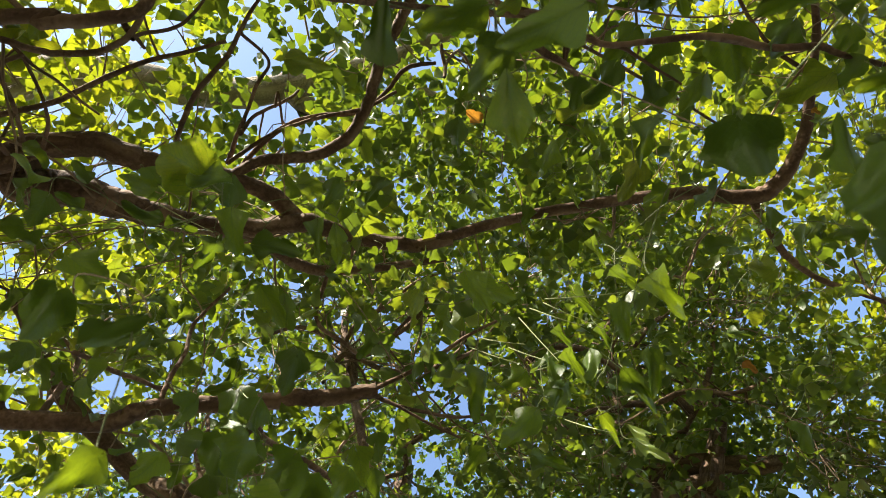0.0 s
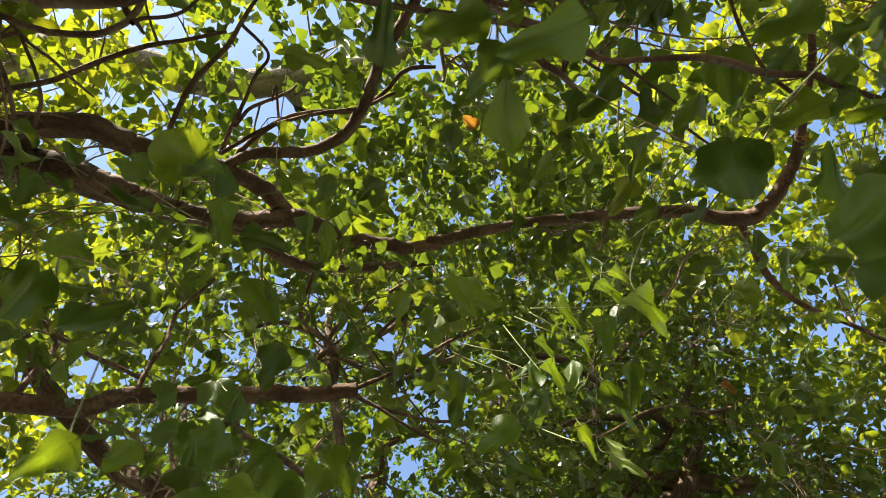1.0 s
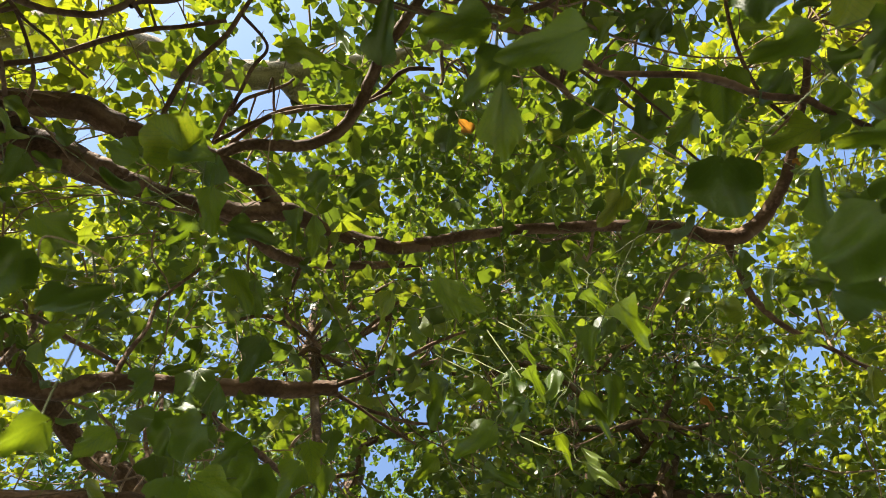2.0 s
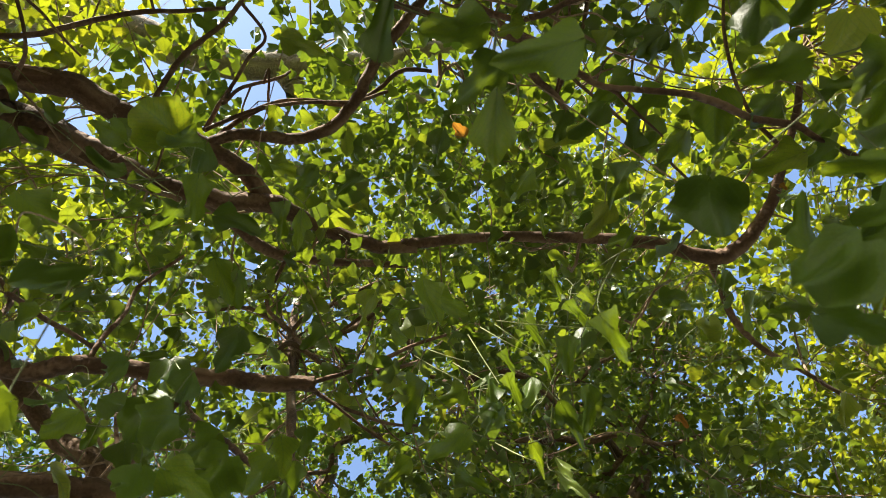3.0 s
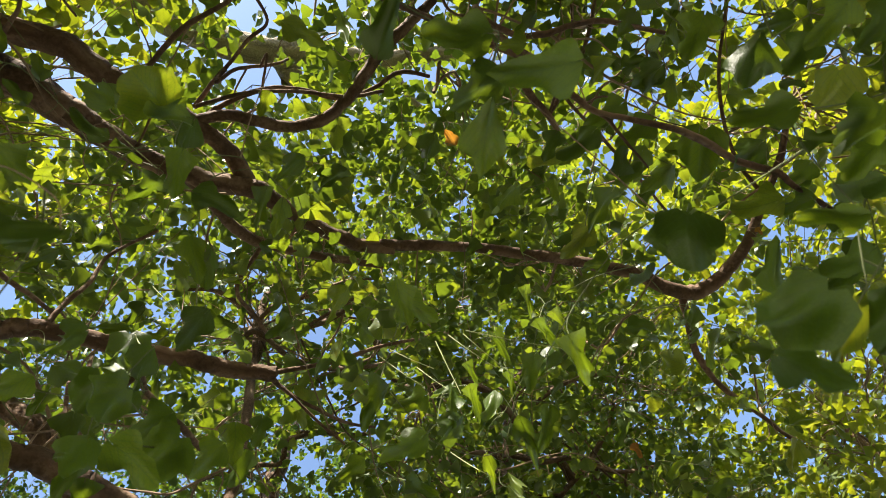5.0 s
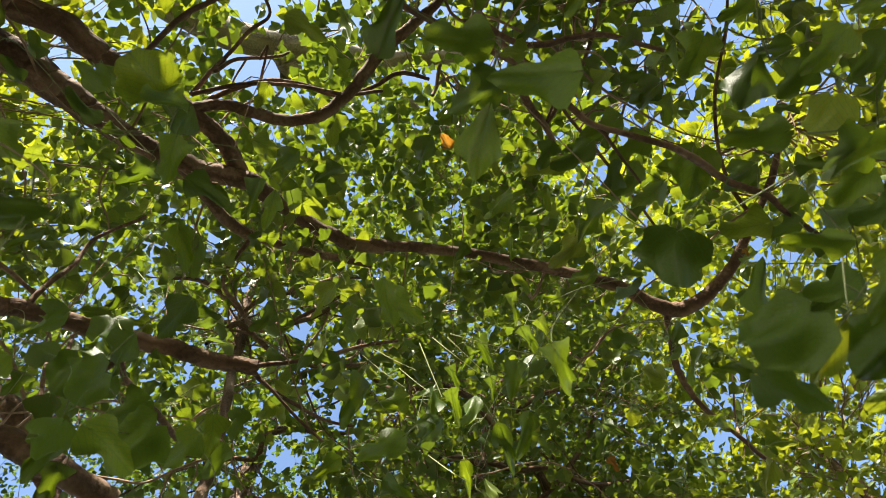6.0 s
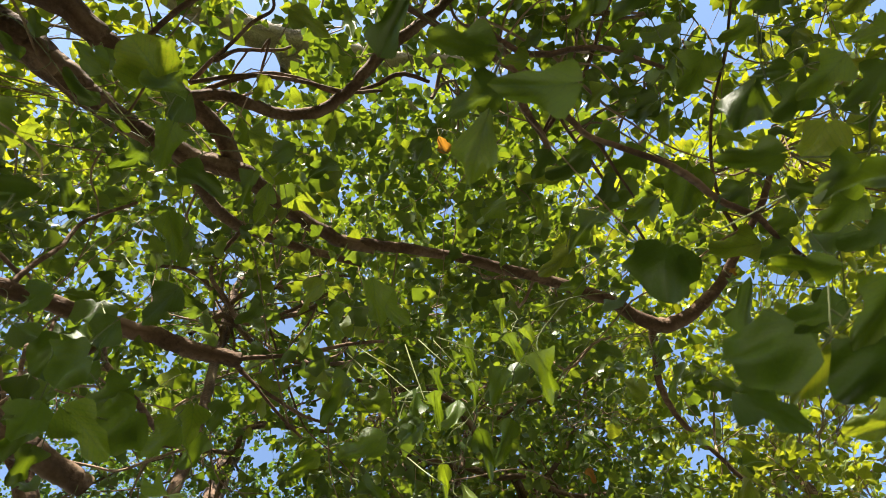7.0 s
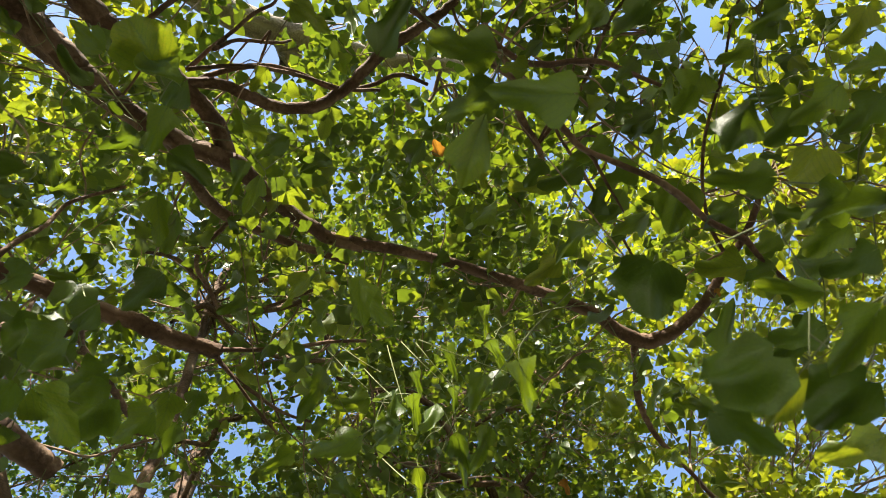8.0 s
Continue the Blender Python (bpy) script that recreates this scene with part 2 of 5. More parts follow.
tree_1 = tree(-4.6, -0.6, "broad-leaved tree with low spreading brown limbs and hanging leaves")
tree_2 = tree(-8.6, -2.75, "tall tree with a thick pale grey ridged limb in the sun")
tree_3 = tree(-1.04, 2.49, "slim young tree with a dark upright stem")
tree_4 = tree(1.15, 4.55, "shaded tree with dark upright stems and a dense crown")
tree_5 = tree(-1.76, 5.32, "slender shaded tree with a straight dark stem")
tree_6 = tree(5.2, 3.6, "tree with a yellowing sunlit crown at the open side")
FOOT = {tree_1: (-4.6, -0.6), tree_2: (-8.6, -2.75), tree_3: (-1.04, 2.49), tree_4: (1.15, 4.55), tree_5: (-1.76, 5.32), tree_6: (5.2, 3.6)}
BOUGHS = []  # (tree, line) of every bough, for the twigs to leave from


HOSTS = []  # (tree, limb, line): limbs and trunks, which carry the branches


def under(ob, tree_, host=None):
    """Makes ob, whose mesh is in world metres, a part of tree_, or of one of its limbs."""
    ob.parent = host or tree_
    ob.matrix_parent_inverse = Matrix.Identity(4) if host else Matrix.Translation(tree_.location).inverted()
    return ob


def nearest_host(tree_, place):
    own = [(np.linalg.norm(line - place, axis=1).min(), k) for k, (t, _, line) in enumerate(HOSTS) if t is tree_]
    return HOSTS[min(own)[1]][1] if own else None


def bough(tree_, name, rows):
    steps = 10
    line = spline(rows, steps)
    big = rows[0][3] > 0.03 or rows[-1][3] > 0.03
    rnd = np.random.default_rng(len(BOUGHS) + 5)
    # small kinks, so that no bough is a drawn curve
    wob = np.cumsum(rnd.normal(0, 1, (len(line), 3)), axis=0)
    wob -= np.linspace(0, 1, len(line))[:, None] * wob[-1]
    line[:, :3] += wob * 0.07 * line[:, 3:4].clip(0.004, 0.05)
    line[:, 3] = line[:, 3].clip(0.003, None)
    bark = GREY_BARK if tree_ is tree_2 else BARK
    host = nearest_host(tree_, line[0, :3]) if name == "branch" else None
    ob = new(name, tube_mesh(name, line, 22 if big else 12, bark, 0.018 if big else 0.03, len(BOUGHS)))
    under(ob, tree_, host)
    BOUGHS.append((tree_, line))
    if not host:
        HOSTS.append((tree_, ob, line[:, :3]))
    return ob


def trunk(tree_, rows):
    line = spline(rows, 12)
    bark = GREY_BARK if tree_ is tree_2 else BARK
    ob = new("trunk", tube_mesh("trunk", line, 28, bark, 0.06, 77))
    under(ob, tree_)
    BOUGHS.append((tree_, line))
    HOSTS.append((tree_, ob, line[:, :3]))


trunk(tree_1, [(-4.75, -0.65, -0.1, 0.36), (-4.7, -0.6, 0.15, 0.29), (-4.65, -0.58, 0.9, 0.24), (-4.55, -0.6, 1.8, 0.23), (-4.5, -0.6, 2.5, 0.2), (-4.6, -0.7, 3.6, 0.15), (-4.9, -0.8, 5.2, 0.11), (-5.0, -0.7, 7.0, 0.05)])
trunk(tree_2, [(-8.75, -2.8, -0.1, 0.62), (-8.65, -2.75, 0.3, 0.5), (-8.55, -2.7, 1.8, 0.42), (-8.4, -2.7, 3.6, 0.38), (-8.5, -2.6, 5.5, 0.28), (-8.8, -2.3, 8.0, 0.16), (-9.0, -2.0, 10.5, 0.05)])
trunk(tree_6, [(5.3, 3.6, -0.1, 0.3), (5.2, 3.6, 0.2, 0.22), (5.1, 3.6, 1.6, 0.18), (4.9, 3.7, 3.2, 0.14), (4.5, 3.8, 4.8, 0.09), (4.3, 3.7, 6.2, 0.04)])

bough(tree_1, "limb", [(-4.50, -0.62, 2.70, 0.120), (-3.20, -0.50, 3.50, 0.080), (-1.57, -0.15, 4.00, 0.049), (-1.45, -0.15, 4.03, 0.047), (-1.34, -0.13, 4.07, 0.050), (-1.17, -0.06, 4.10, 0.050), (-1.04, 0.04, 4.13, 0.047), (-0.95, 0.13, 4.17, 0.042), (-0.80, 0.20, 4.20, 0.036), (-0.69, 0.31, 4.23, 0.037), (-0.62, 0.41, 4.27, 0.040), (-0.54, 0.57, 4.30, 0.037)])
bough(tree_1, "limb", [(-4.45, -0.60, 2.40, 0.160), (-3.20, -0.45, 3.30, 0.120), (-1.58, -0.16, 4.10, 0.076), (-1.47, -0.08, 4.11, 0.075), (-1.41, -0.02, 4.13, 0.075), (-1.31, 0.04, 4.14, 0.071), (-1.21, 0.13, 4.16, 0.065), (-1.11, 0.22, 4.17, 0.056), (-1.00, 0.31, 4.19, 0.048), (-0.89, 0.39, 4.20, 0.042), (-0.79, 0.45, 4.21, 0.042), (-0.66, 0.51, 4.23, 0.042), (-0.53, 0.56, 4.24, 0.042), (-0.40, 0.67, 4.26, 0.034), (-0.31, 0.74, 4.27, 0.033), (-0.15, 0.84, 4.29, 0.032), (0.06, 0.89, 4.30, 0.030)])
bough(tree_1, "limb", [(-0.01, 0.86, 4.30, 0.024), (0.17, 0.88, 4.29, 0.027), (0.41, 0.91, 4.28, 0.024), (0.66, 0.96, 4.27, 0.028), (0.90, 1.02, 4.26, 0.028), (1.10, 1.08, 4.25, 0.032), (1.26, 1.13, 4.24, 0.033), (1.42, 1.22, 4.22, 0.036), (1.54, 1.24, 4.21, 0.039), (1.65, 1.16, 4.20, 0.034), (1.75, 1.02, 4.19, 0.028), (1.80, 0.86, 4.18, 0.022), (1.84, 0.70, 4.17, 0.018), (1.87, 0.58, 4.16, 0.017), (1.88, 0.43, 4.15, 0.014)])
bough(tree_1, "limb", [(-0.80, 0.47, 4.25, 0.032), (-0.71, 0.63, 4.32, 0.027), (-0.64, 0.77, 4.39, 0.028), (-0.49, 0.88, 4.46, 0.023), (-0.29, 0.97, 4.53, 0.021), (-0.01, 1.07, 4.60, 0.015)])
bough(tree_1, "branch", [(-0.75, 0.23, 4.20, 0.023), (-0.62, 0.21, 4.25, 0.023), (-0.50, 0.24, 4.29, 0.026), (-0.36, 0.28, 4.34, 0.026), (-0.24, 0.27, 4.38, 0.027), (-0.13, 0.21, 4.43, 0.027), (-0.03, 0.11, 4.47, 0.027), (0.05, 0.02, 4.52, 0.028), (0.13, -0.05, 4.56, 0.028), (0.22, -0.13, 4.61, 0.026), (0.32, -0.21, 4.65, 0.023), (0.40, -0.29, 4.70, 0.021)])
bough(tree_1, "branch", [(-0.70, 0.22, 4.25, 0.012), (-0.62, 0.17, 4.31, 0.012), (-0.46, 0.12, 4.38, 0.012), (-0.30, 0.14, 4.44, 0.011), (-0.14, 0.19, 4.51, 0.010), (0.01, 0.16, 4.57, 0.010), (0.16, 0.09, 4.64, 0.012), (0.31, 0.12, 4.70, 0.009)])
bough(tree_1, "branch", [(-0.87, 0.16, 4.18, 0.010), (-0.86, 0.11, 4.26, 0.010), (-0.84, 0.05, 4.04, 0.009), (-0.72, 0.05, 3.70, 0.009), (-0.70, 0.00, 3.75, 0.009), (-0.65, -0.06, 3.80, 0.010), (-0.60, -0.11, 3.85, 0.010), (-0.52, -0.16, 3.90, 0.009), (-0.46, -0.20, 3.95, 0.009), (-0.40, -0.26, 4.00, 0.008), (-0.29, -0.35, 4.05, 0.007), (-0.11, -0.45, 4.10, 0.005)])
bough(tree_1, "branch", [(-4.60, -0.75, 2.90, 0.070), (-2.60, -1.00, 3.45, 0.045), (-0.92, -0.47, 3.50, 0.022), (-0.83, -0.42, 3.50, 0.021), (-0.70, -0.38, 3.50, 0.020), (-0.57, -0.36, 3.50, 0.018), (-0.50, -0.38, 3.50, 0.017), (-0.45, -0.42, 3.50, 0.016)])
bough(tree_1, "branch", [(-0.92, -0.47, 3.50, 0.011), (-1.03, -0.48, 3.60, 0.010), (-0.99, -0.44, 3.58, 0.010), (-0.87, -0.35, 3.56, 0.010), (-0.74, -0.30, 3.54, 0.010), (-0.63, -0.30, 3.52, 0.010), (-0.55, -0.34, 3.50, 0.009)])
bough(tree_1, "branch", [(1.46, 1.23, 4.20, 0.021), (1.47, 1.33, 4.16, 0.020), (1.48, 1.47, 4.11, 0.018), (1.50, 1.54, 4.07, 0.017), (1.56, 1.63, 4.03, 0.014), (1.68, 1.74, 3.99, 0.013), (1.81, 1.84, 3.94, 0.011), (1.93, 1.94, 3.90, 0.010)])
bough(tree_1, "limb", [(-4.50, -0.55, 2.20, 0.085), (-3.00, -0.02, 3.00, 0.060), (-1.75, 0.57, 3.50, 0.035), (-1.64, 0.64, 3.52, 0.035), (-1.34, 0.80, 3.54, 0.033), (-1.25, 0.83, 3.56, 0.032), (-1.18, 0.86, 3.58, 0.030), (-1.07, 0.90, 3.60, 0.030), (-0.95, 0.96, 3.62, 0.031), (-0.81, 1.02, 3.64, 0.031), (-0.69, 1.07, 3.66, 0.032), (-0.59, 1.12, 3.68, 0.032), (-0.45, 1.17, 3.70, 0.030)])
bough(tree_1, "branch", [(-0.46, 1.16, 3.70, 0.010), (-0.33, 1.18, 3.75, 0.009), (-0.20, 1.19, 3.80, 0.010), (-0.05, 1.17, 3.85, 0.008), (0.10, 1.18, 3.90, 0.006)])
bough(tree_1, "branch", [(-0.47, 1.18, 3.70, 0.012), (-0.43, 1.26, 3.73, 0.008), (-0.34, 1.36, 3.75, 0.008), (-0.22, 1.46, 3.77, 0.007), (-0.10, 1.52, 3.80, 0.006)])
bough(tree_1, "branch", [(-0.44, 1.22, 3.70, 0.008), (-0.40, 1.25, 3.67, 0.006), (-0.31, 1.35, 3.63, 0.006), (-0.21, 1.45, 3.60, 0.005)])
bough(tree_1, "limb", [(-4.50, -0.50, 1.90, 0.100), (-2.80, 0.25, 2.65, 0.070), (-1.90, 0.62, 2.92, 0.058), (-1.08, 0.93, 3.00, 0.032), (-1.01, 0.96, 3.01, 0.032), (-0.93, 1.00, 3.02, 0.034), (-0.86, 1.05, 3.03, 0.036), (-0.81, 1.12, 3.04, 0.034), (-0.74, 1.22, 3.05, 0.031)])
bough(tree_1, "branch", [(-0.92, 1.02, 3.05, 0.009), (-0.99, 1.06, 3.23, 0.007), (-1.06, 1.02, 3.42, 0.007), (-1.14, 1.05, 3.60, 0.006)])
bough(tree_1, "branch", [(-0.90, 1.02, 3.05, 0.009), (-0.94, 1.04, 3.27, 0.008), (-1.02, 1.00, 3.48, 0.008), (-1.09, 1.00, 3.70, 0.007)])
bough(tree_1, "branch", [(-0.92, 1.01, 3.05, 0.007), (-0.97, 1.06, 3.22, 0.006), (-0.99, 1.10, 3.40, 0.006)])
bough(tree_1, "branch", [(-1.53, 0.70, 3.53, 0.013), (-1.60, 0.69, 3.97, 0.012), (-1.68, 0.68, 4.12, 0.012), (-1.53, 0.62, 3.90, 0.011), (-1.55, 0.68, 3.98, 0.011), (-1.54, 0.79, 4.05, 0.011), (-1.51, 0.89, 4.12, 0.010), (-1.47, 1.02, 4.20, 0.009)])
bough(tree_1, "branch", [(-1.20, 0.87, 3.60, 0.011), (-1.17, 0.82, 3.75, 0.010), (-1.14, 0.79, 3.90, 0.009), (-1.11, 0.73, 4.05, 0.008), (-0.96, 0.68, 4.20, 0.007)])
bough(tree_1, "branch", [(-0.94, 1.04, 3.27, 0.010), (-0.78, 0.92, 3.30, 0.009), (-0.78, 1.00, 3.35, 0.010), (-0.76, 1.11, 3.40, 0.011), (-0.73, 1.22, 3.45, 0.012), (-0.71, 1.33, 3.50, 0.011)])
bough(tree_1, "branch", [(-0.45, -0.42, 3.50, 0.013), (0.16, -0.15, 3.93, 0.013), (0.77, 0.11, 4.06, 0.012), (0.54, 0.09, 3.30, 0.011), (0.56, 0.13, 3.28, 0.011), (0.59, 0.17, 3.26, 0.010), (0.64, 0.21, 3.24, 0.009), (0.75, 0.24, 3.22, 0.009), (0.86, 0.27, 3.20, 0.010), (0.94, 0.31, 3.18, 0.012), (1.03, 0.37, 3.16, 0.010), (1.14, 0.41, 3.14, 0.010), (1.20, 0.46, 3.12, 0.008), (1.31, 0.53, 3.10, 0.008)])
bough(tree_1, "branch", [(0.62, 0.20, 3.25, 0.007), (0.67, 0.23, 3.23, 0.006), (0.71, 0.28, 3.22, 0.005), (0.79, 0.38, 3.20, 0.003)])
bough(tree_1, "branch", [(0.60, 0.10, 3.49, 0.013), (0.51, -0.01, 3.80, 0.012), (0.42, -0.11, 3.82, 0.012), (0.38, -0.10, 3.60, 0.011), (0.41, -0.06, 3.57, 0.010), (0.48, -0.02, 3.54, 0.010), (0.57, -0.01, 3.51, 0.010), (0.65, -0.03, 3.49, 0.009), (0.73, -0.04, 3.46, 0.009), (0.81, -0.02, 3.43, 0.008), (0.92, 0.01, 3.40, 0.006)])
bough(tree_1, "branch", [(0.70, 0.08, 4.04, 0.020), (0.66, 0.11, 4.30, 0.019), (0.70, 0.16, 4.35, 0.019), (0.77, 0.25, 4.40, 0.018), (0.86, 0.34, 4.45, 0.016), (0.93, 0.46, 4.50, 0.012)])
bough(tree_1, "branch", [(-1.41, -0.14, 4.05, 0.012), (-1.31, -0.28, 3.80, 0.011), (-1.25, -0.28, 3.83, 0.010), (-1.08, -0.26, 3.87, 0.010), (-0.97, -0.27, 3.90, 0.010), (-0.76, -0.28, 3.93, 0.009), (-0.60, -0.26, 3.97, 0.008), (-0.46, -0.25, 4.00, 0.007)])
bough(tree_1, "branch", [(-1.03, -0.48, 3.60, 0.006), (-1.03, -0.45, 3.70, 0.006), (-1.02, -0.37, 3.75, 0.005), (-1.00, -0.31, 3.80, 0.005), (-0.99, -0.24, 3.85, 0.005), (-0.97, -0.17, 3.90, 0.004)])
bough(tree_1, "branch", [(-1.02, -0.41, 3.73, 0.008), (-1.10, -0.39, 3.70, 0.007), (-1.17, -0.29, 3.80, 0.008), (-1.24, -0.24, 3.90, 0.008), (-1.33, -0.15, 4.00, 0.009)])
bough(tree_1, "branch", [(-1.02, -0.38, 3.74, 0.007), (-1.06, -0.41, 3.80, 0.006), (-1.10, -0.32, 3.87, 0.006), (-1.16, -0.22, 3.93, 0.007), (-1.27, -0.14, 4.00, 0.009)])
bough(tree_1, "branch", [(-0.61, -0.29, 3.50, 0.007), (-0.59, -0.30, 3.55, 0.006), (-0.51, -0.29, 3.60, 0.006), (-0.44, -0.32, 3.65, 0.005), (-0.38, -0.37, 3.70, 0.004)])
bough(tree_1, "branch", [(-0.61, -0.36, 3.50, 0.009), (-0.62, -0.32, 3.53, 0.010), (-0.62, -0.30, 3.57, 0.007), (-0.62, -0.27, 3.60, 0.005)])
bough(tree_1, "branch", [(-0.40, -0.26, 4.00, 0.007), (-0.36, -0.14, 4.10, 0.006), (-0.45, -0.08, 4.17, 0.008), (-0.54, -0.01, 4.25, 0.008), (-0.65, 0.07, 4.33, 0.009), (-0.77, 0.18, 4.40, 0.012)])
bough(tree_1, "branch", [(-0.59, 0.03, 4.29, 0.010), (-0.61, 0.08, 4.20, 0.009), (-0.56, 0.04, 4.28, 0.008), (-0.50, 0.03, 4.35, 0.008), (-0.39, 0.02, 4.42, 0.007), (-0.35, 0.00, 4.50, 0.006)])
bough(tree_1, "branch", [(-0.46, 0.03, 4.38, 0.006), (-0.41, -0.02, 4.30, 0.005), (-0.47, 0.10, 4.45, 0.006), (-0.52, 0.21, 4.60, 0.007)])
bough(tree_1, "branch", [(-0.71, 0.17, 4.20, 0.009), (-0.51, 0.13, 4.28, 0.009), (-0.31, 0.14, 4.35, 0.009), (-0.10, 0.18, 4.42, 0.009), (0.07, 0.17, 4.50, 0.008)])
bough(tree_1, "branch", [(-0.56, 0.83, 4.42, 0.011), (-0.72, 1.04, 4.40, 0.010), (-0.68, 1.23, 4.48, 0.011), (-0.60, 1.40, 4.55, 0.009), (-0.33, 1.32, 4.62, 0.009), (-0.17, 1.27, 4.70, 0.008)])
bough(tree_1, "branch", [(0.72, 0.11, 3.87, 0.008), (0.77, 0.22, 3.90, 0.007), (0.95, 0.39, 4.00, 0.007), (1.15, 0.58, 4.10, 0.007), (1.37, 0.81, 4.20, 0.006)])
bough(tree_3, "limb", [(-1.06, 2.49, 2.40, 0.090), (-1.25, 2.50, 3.60, 0.085), (-1.70, 2.29, 4.39, 0.056), (-1.81, 2.14, 4.55, 0.059), (-1.95, 1.97, 4.69, 0.061), (-2.10, 1.82, 4.79, 0.060), (-2.26, 1.72, 4.86, 0.059), (-2.49, 1.09, 5.06, 0.056), (-2.55, 0.92, 5.18, 0.047), (-2.60, 0.72, 5.29, 0.037), (-2.66, 0.47, 5.39, 0.026)])
bough(tree_2, "limb", [(-8.40, -2.70, 4.20, 0.330), (-5.60, -1.85, 6.60, 0.230), (-2.91, -0.97, 7.20, 0.187), (-2.47, -0.86, 7.22, 0.170), (-1.99, -0.63, 7.24, 0.148), (-1.56, -0.36, 7.27, 0.134), (-1.11, -0.19, 7.29, 0.132), (-0.76, -0.13, 7.31, 0.125), (-0.44, -0.12, 7.33, 0.109), (0.06, -0.01, 7.36, 0.093), (0.55, -0.04, 7.38, 0.082), (0.96, -0.00, 7.40, 0.067)])
bough(tree_2, "limb", [(-0.77, -0.11, 7.30, 0.120), (-0.71, -0.01, 7.27, 0.108), (-0.68, 0.10, 7.23, 0.102), (-0.73, 0.15, 7.20, 0.091)])
bough(tree_2, "branch", [(0.19, -0.02, 7.36, 0.045), (0.19, 0.12, 7.40, 0.041), (0.26, 0.22, 7.50, 0.039), (0.40, 0.42, 7.60, 0.040), (0.55, 0.64, 7.70, 0.035), (0.71, 0.85, 7.80, 0.030)])
bough(tree_3, "stem", [(-1.04, 2.49, -0.10, 0.075), (-1.04, 2.49, 0.20, 0.060), (-1.05, 2.50, 2.39, 0.047), (-1.07, 2.52, 4.79, 0.038), (-1.07, 2.45, 5.07, 0.037), (-1.08, 2.39, 5.44, 0.037), (-1.11, 2.31, 5.88, 0.035), (-1.14, 2.23, 6.31, 0.035), (-1.18, 2.14, 6.86, 0.036), (-1.16, 2.09, 7.70, 0.034), (-1.13, 2.04, 9.05, 0.029)])
bough(tree_3, "branch", [(-1.14, 2.24, 6.26, 0.031), (-1.15, 2.37, 6.28, 0.028), (-1.07, 2.24, 6.48, 0.026), (-0.79, 2.20, 6.46, 0.025), (-0.52, 2.13, 6.44, 0.023), (-0.32, 2.02, 6.48, 0.017)])
bough(tree_3, "branch", [(-1.17, 2.11, 7.28, 0.026), (-1.27, 2.31, 7.27, 0.024), (-1.22, 2.16, 6.42, 0.020), (-1.22, 1.98, 5.67, 0.013)])
bough(tree_4, "stem", [(1.10, 4.50, -0.10, 0.202), (1.10, 4.50, 0.20, 0.161), (1.09, 4.51, 3.52, 0.126), (1.07, 4.53, 7.05, 0.101), (1.30, 4.39, 7.64, 0.100), (1.51, 4.24, 8.25, 0.098), (1.78, 4.05, 8.91, 0.088), (2.08, 3.82, 9.45, 0.068)])
bough(tree_4, "branch", [(1.08, 4.52, 6.17, 0.129), (0.88, 4.41, 6.33, 0.117), (1.21, 4.62, 6.48, 0.109), (1.65, 4.77, 6.45, 0.099), (2.06, 4.91, 6.37, 0.091), (2.40, 5.06, 6.40, 0.077)])
bough(tree_4, "stem", [(1.39, 4.78, -0.10, 0.276), (1.39, 4.78, 0.20, 0.220), (1.38, 4.79, 2.98, 0.172), (1.36, 4.81, 5.97, 0.138), (1.52, 4.76, 6.15, 0.127), (1.73, 4.69, 6.38, 0.104), (1.98, 4.59, 6.69, 0.074), (2.14, 4.52, 7.03, 0.052), (2.31, 4.44, 7.41, 0.033)])
bough(tree_4, "branch", [(1.37, 4.68, 6.47, 0.034), (1.48, 4.58, 6.71, 0.032), (1.58, 4.48, 6.66, 0.031), (1.52, 4.29, 6.45, 0.028), (1.60, 4.18, 6.42, 0.028), (1.82, 4.01, 6.52, 0.028), (2.09, 3.79, 6.72, 0.025), (2.25, 3.61, 6.92, 0.019)])
bough(tree_5, "stem", [(-1.76, 5.32, -0.10, 0.248), (-1.76, 5.32, 0.20, 0.199), (-1.77, 5.33, 4.18, 0.155), (-1.79, 5.35, 8.36, 0.124), (-1.71, 5.23, 8.84, 0.120), (-1.66, 5.11, 9.45, 0.107), (-1.50, 5.02, 10.37, 0.087)])
bough(tree_3, "branch", [(-1.17, 2.11, 7.28, 0.030), (-0.94, 2.04, 7.60, 0.029), (-0.70, 1.97, 7.62, 0.028), (-0.66, 1.85, 7.23, 0.025), (-0.61, 2.04, 7.25, 0.026), (-0.42, 2.31, 7.25, 0.026), (-0.31, 2.50, 7.26, 0.023), (-0.15, 2.79, 7.22, 0.024)])
bough(tree_3, "branch", [(-1.17, 2.17, 6.65, 0.023), (-1.15, 2.13, 6.62, 0.021), (-0.99, 2.04, 6.74, 0.021), (-0.74, 2.04, 6.84, 0.019), (-0.37, 1.97, 6.96, 0.016), (-0.05, 2.00, 7.01, 0.014)])
bough(tree_3, "branch", [(-1.22, 2.12, 6.24, 0.024), (-1.09, 2.08, 6.21, 0.022), (-0.87, 2.34, 6.22, 0.022), (-0.63, 2.49, 6.27, 0.020), (-0.35, 2.57, 6.34, 0.020), (-0.05, 2.59, 6.43, 0.015)])
bough(tree_3, "branch", [(-1.15, 2.21, 6.45, 0.022), (-1.11, 2.10, 6.42, 0.020), (-1.29, 1.85, 6.40, 0.020), (-1.43, 1.72, 6.33, 0.017), (-1.66, 1.65, 6.20, 0.012)])
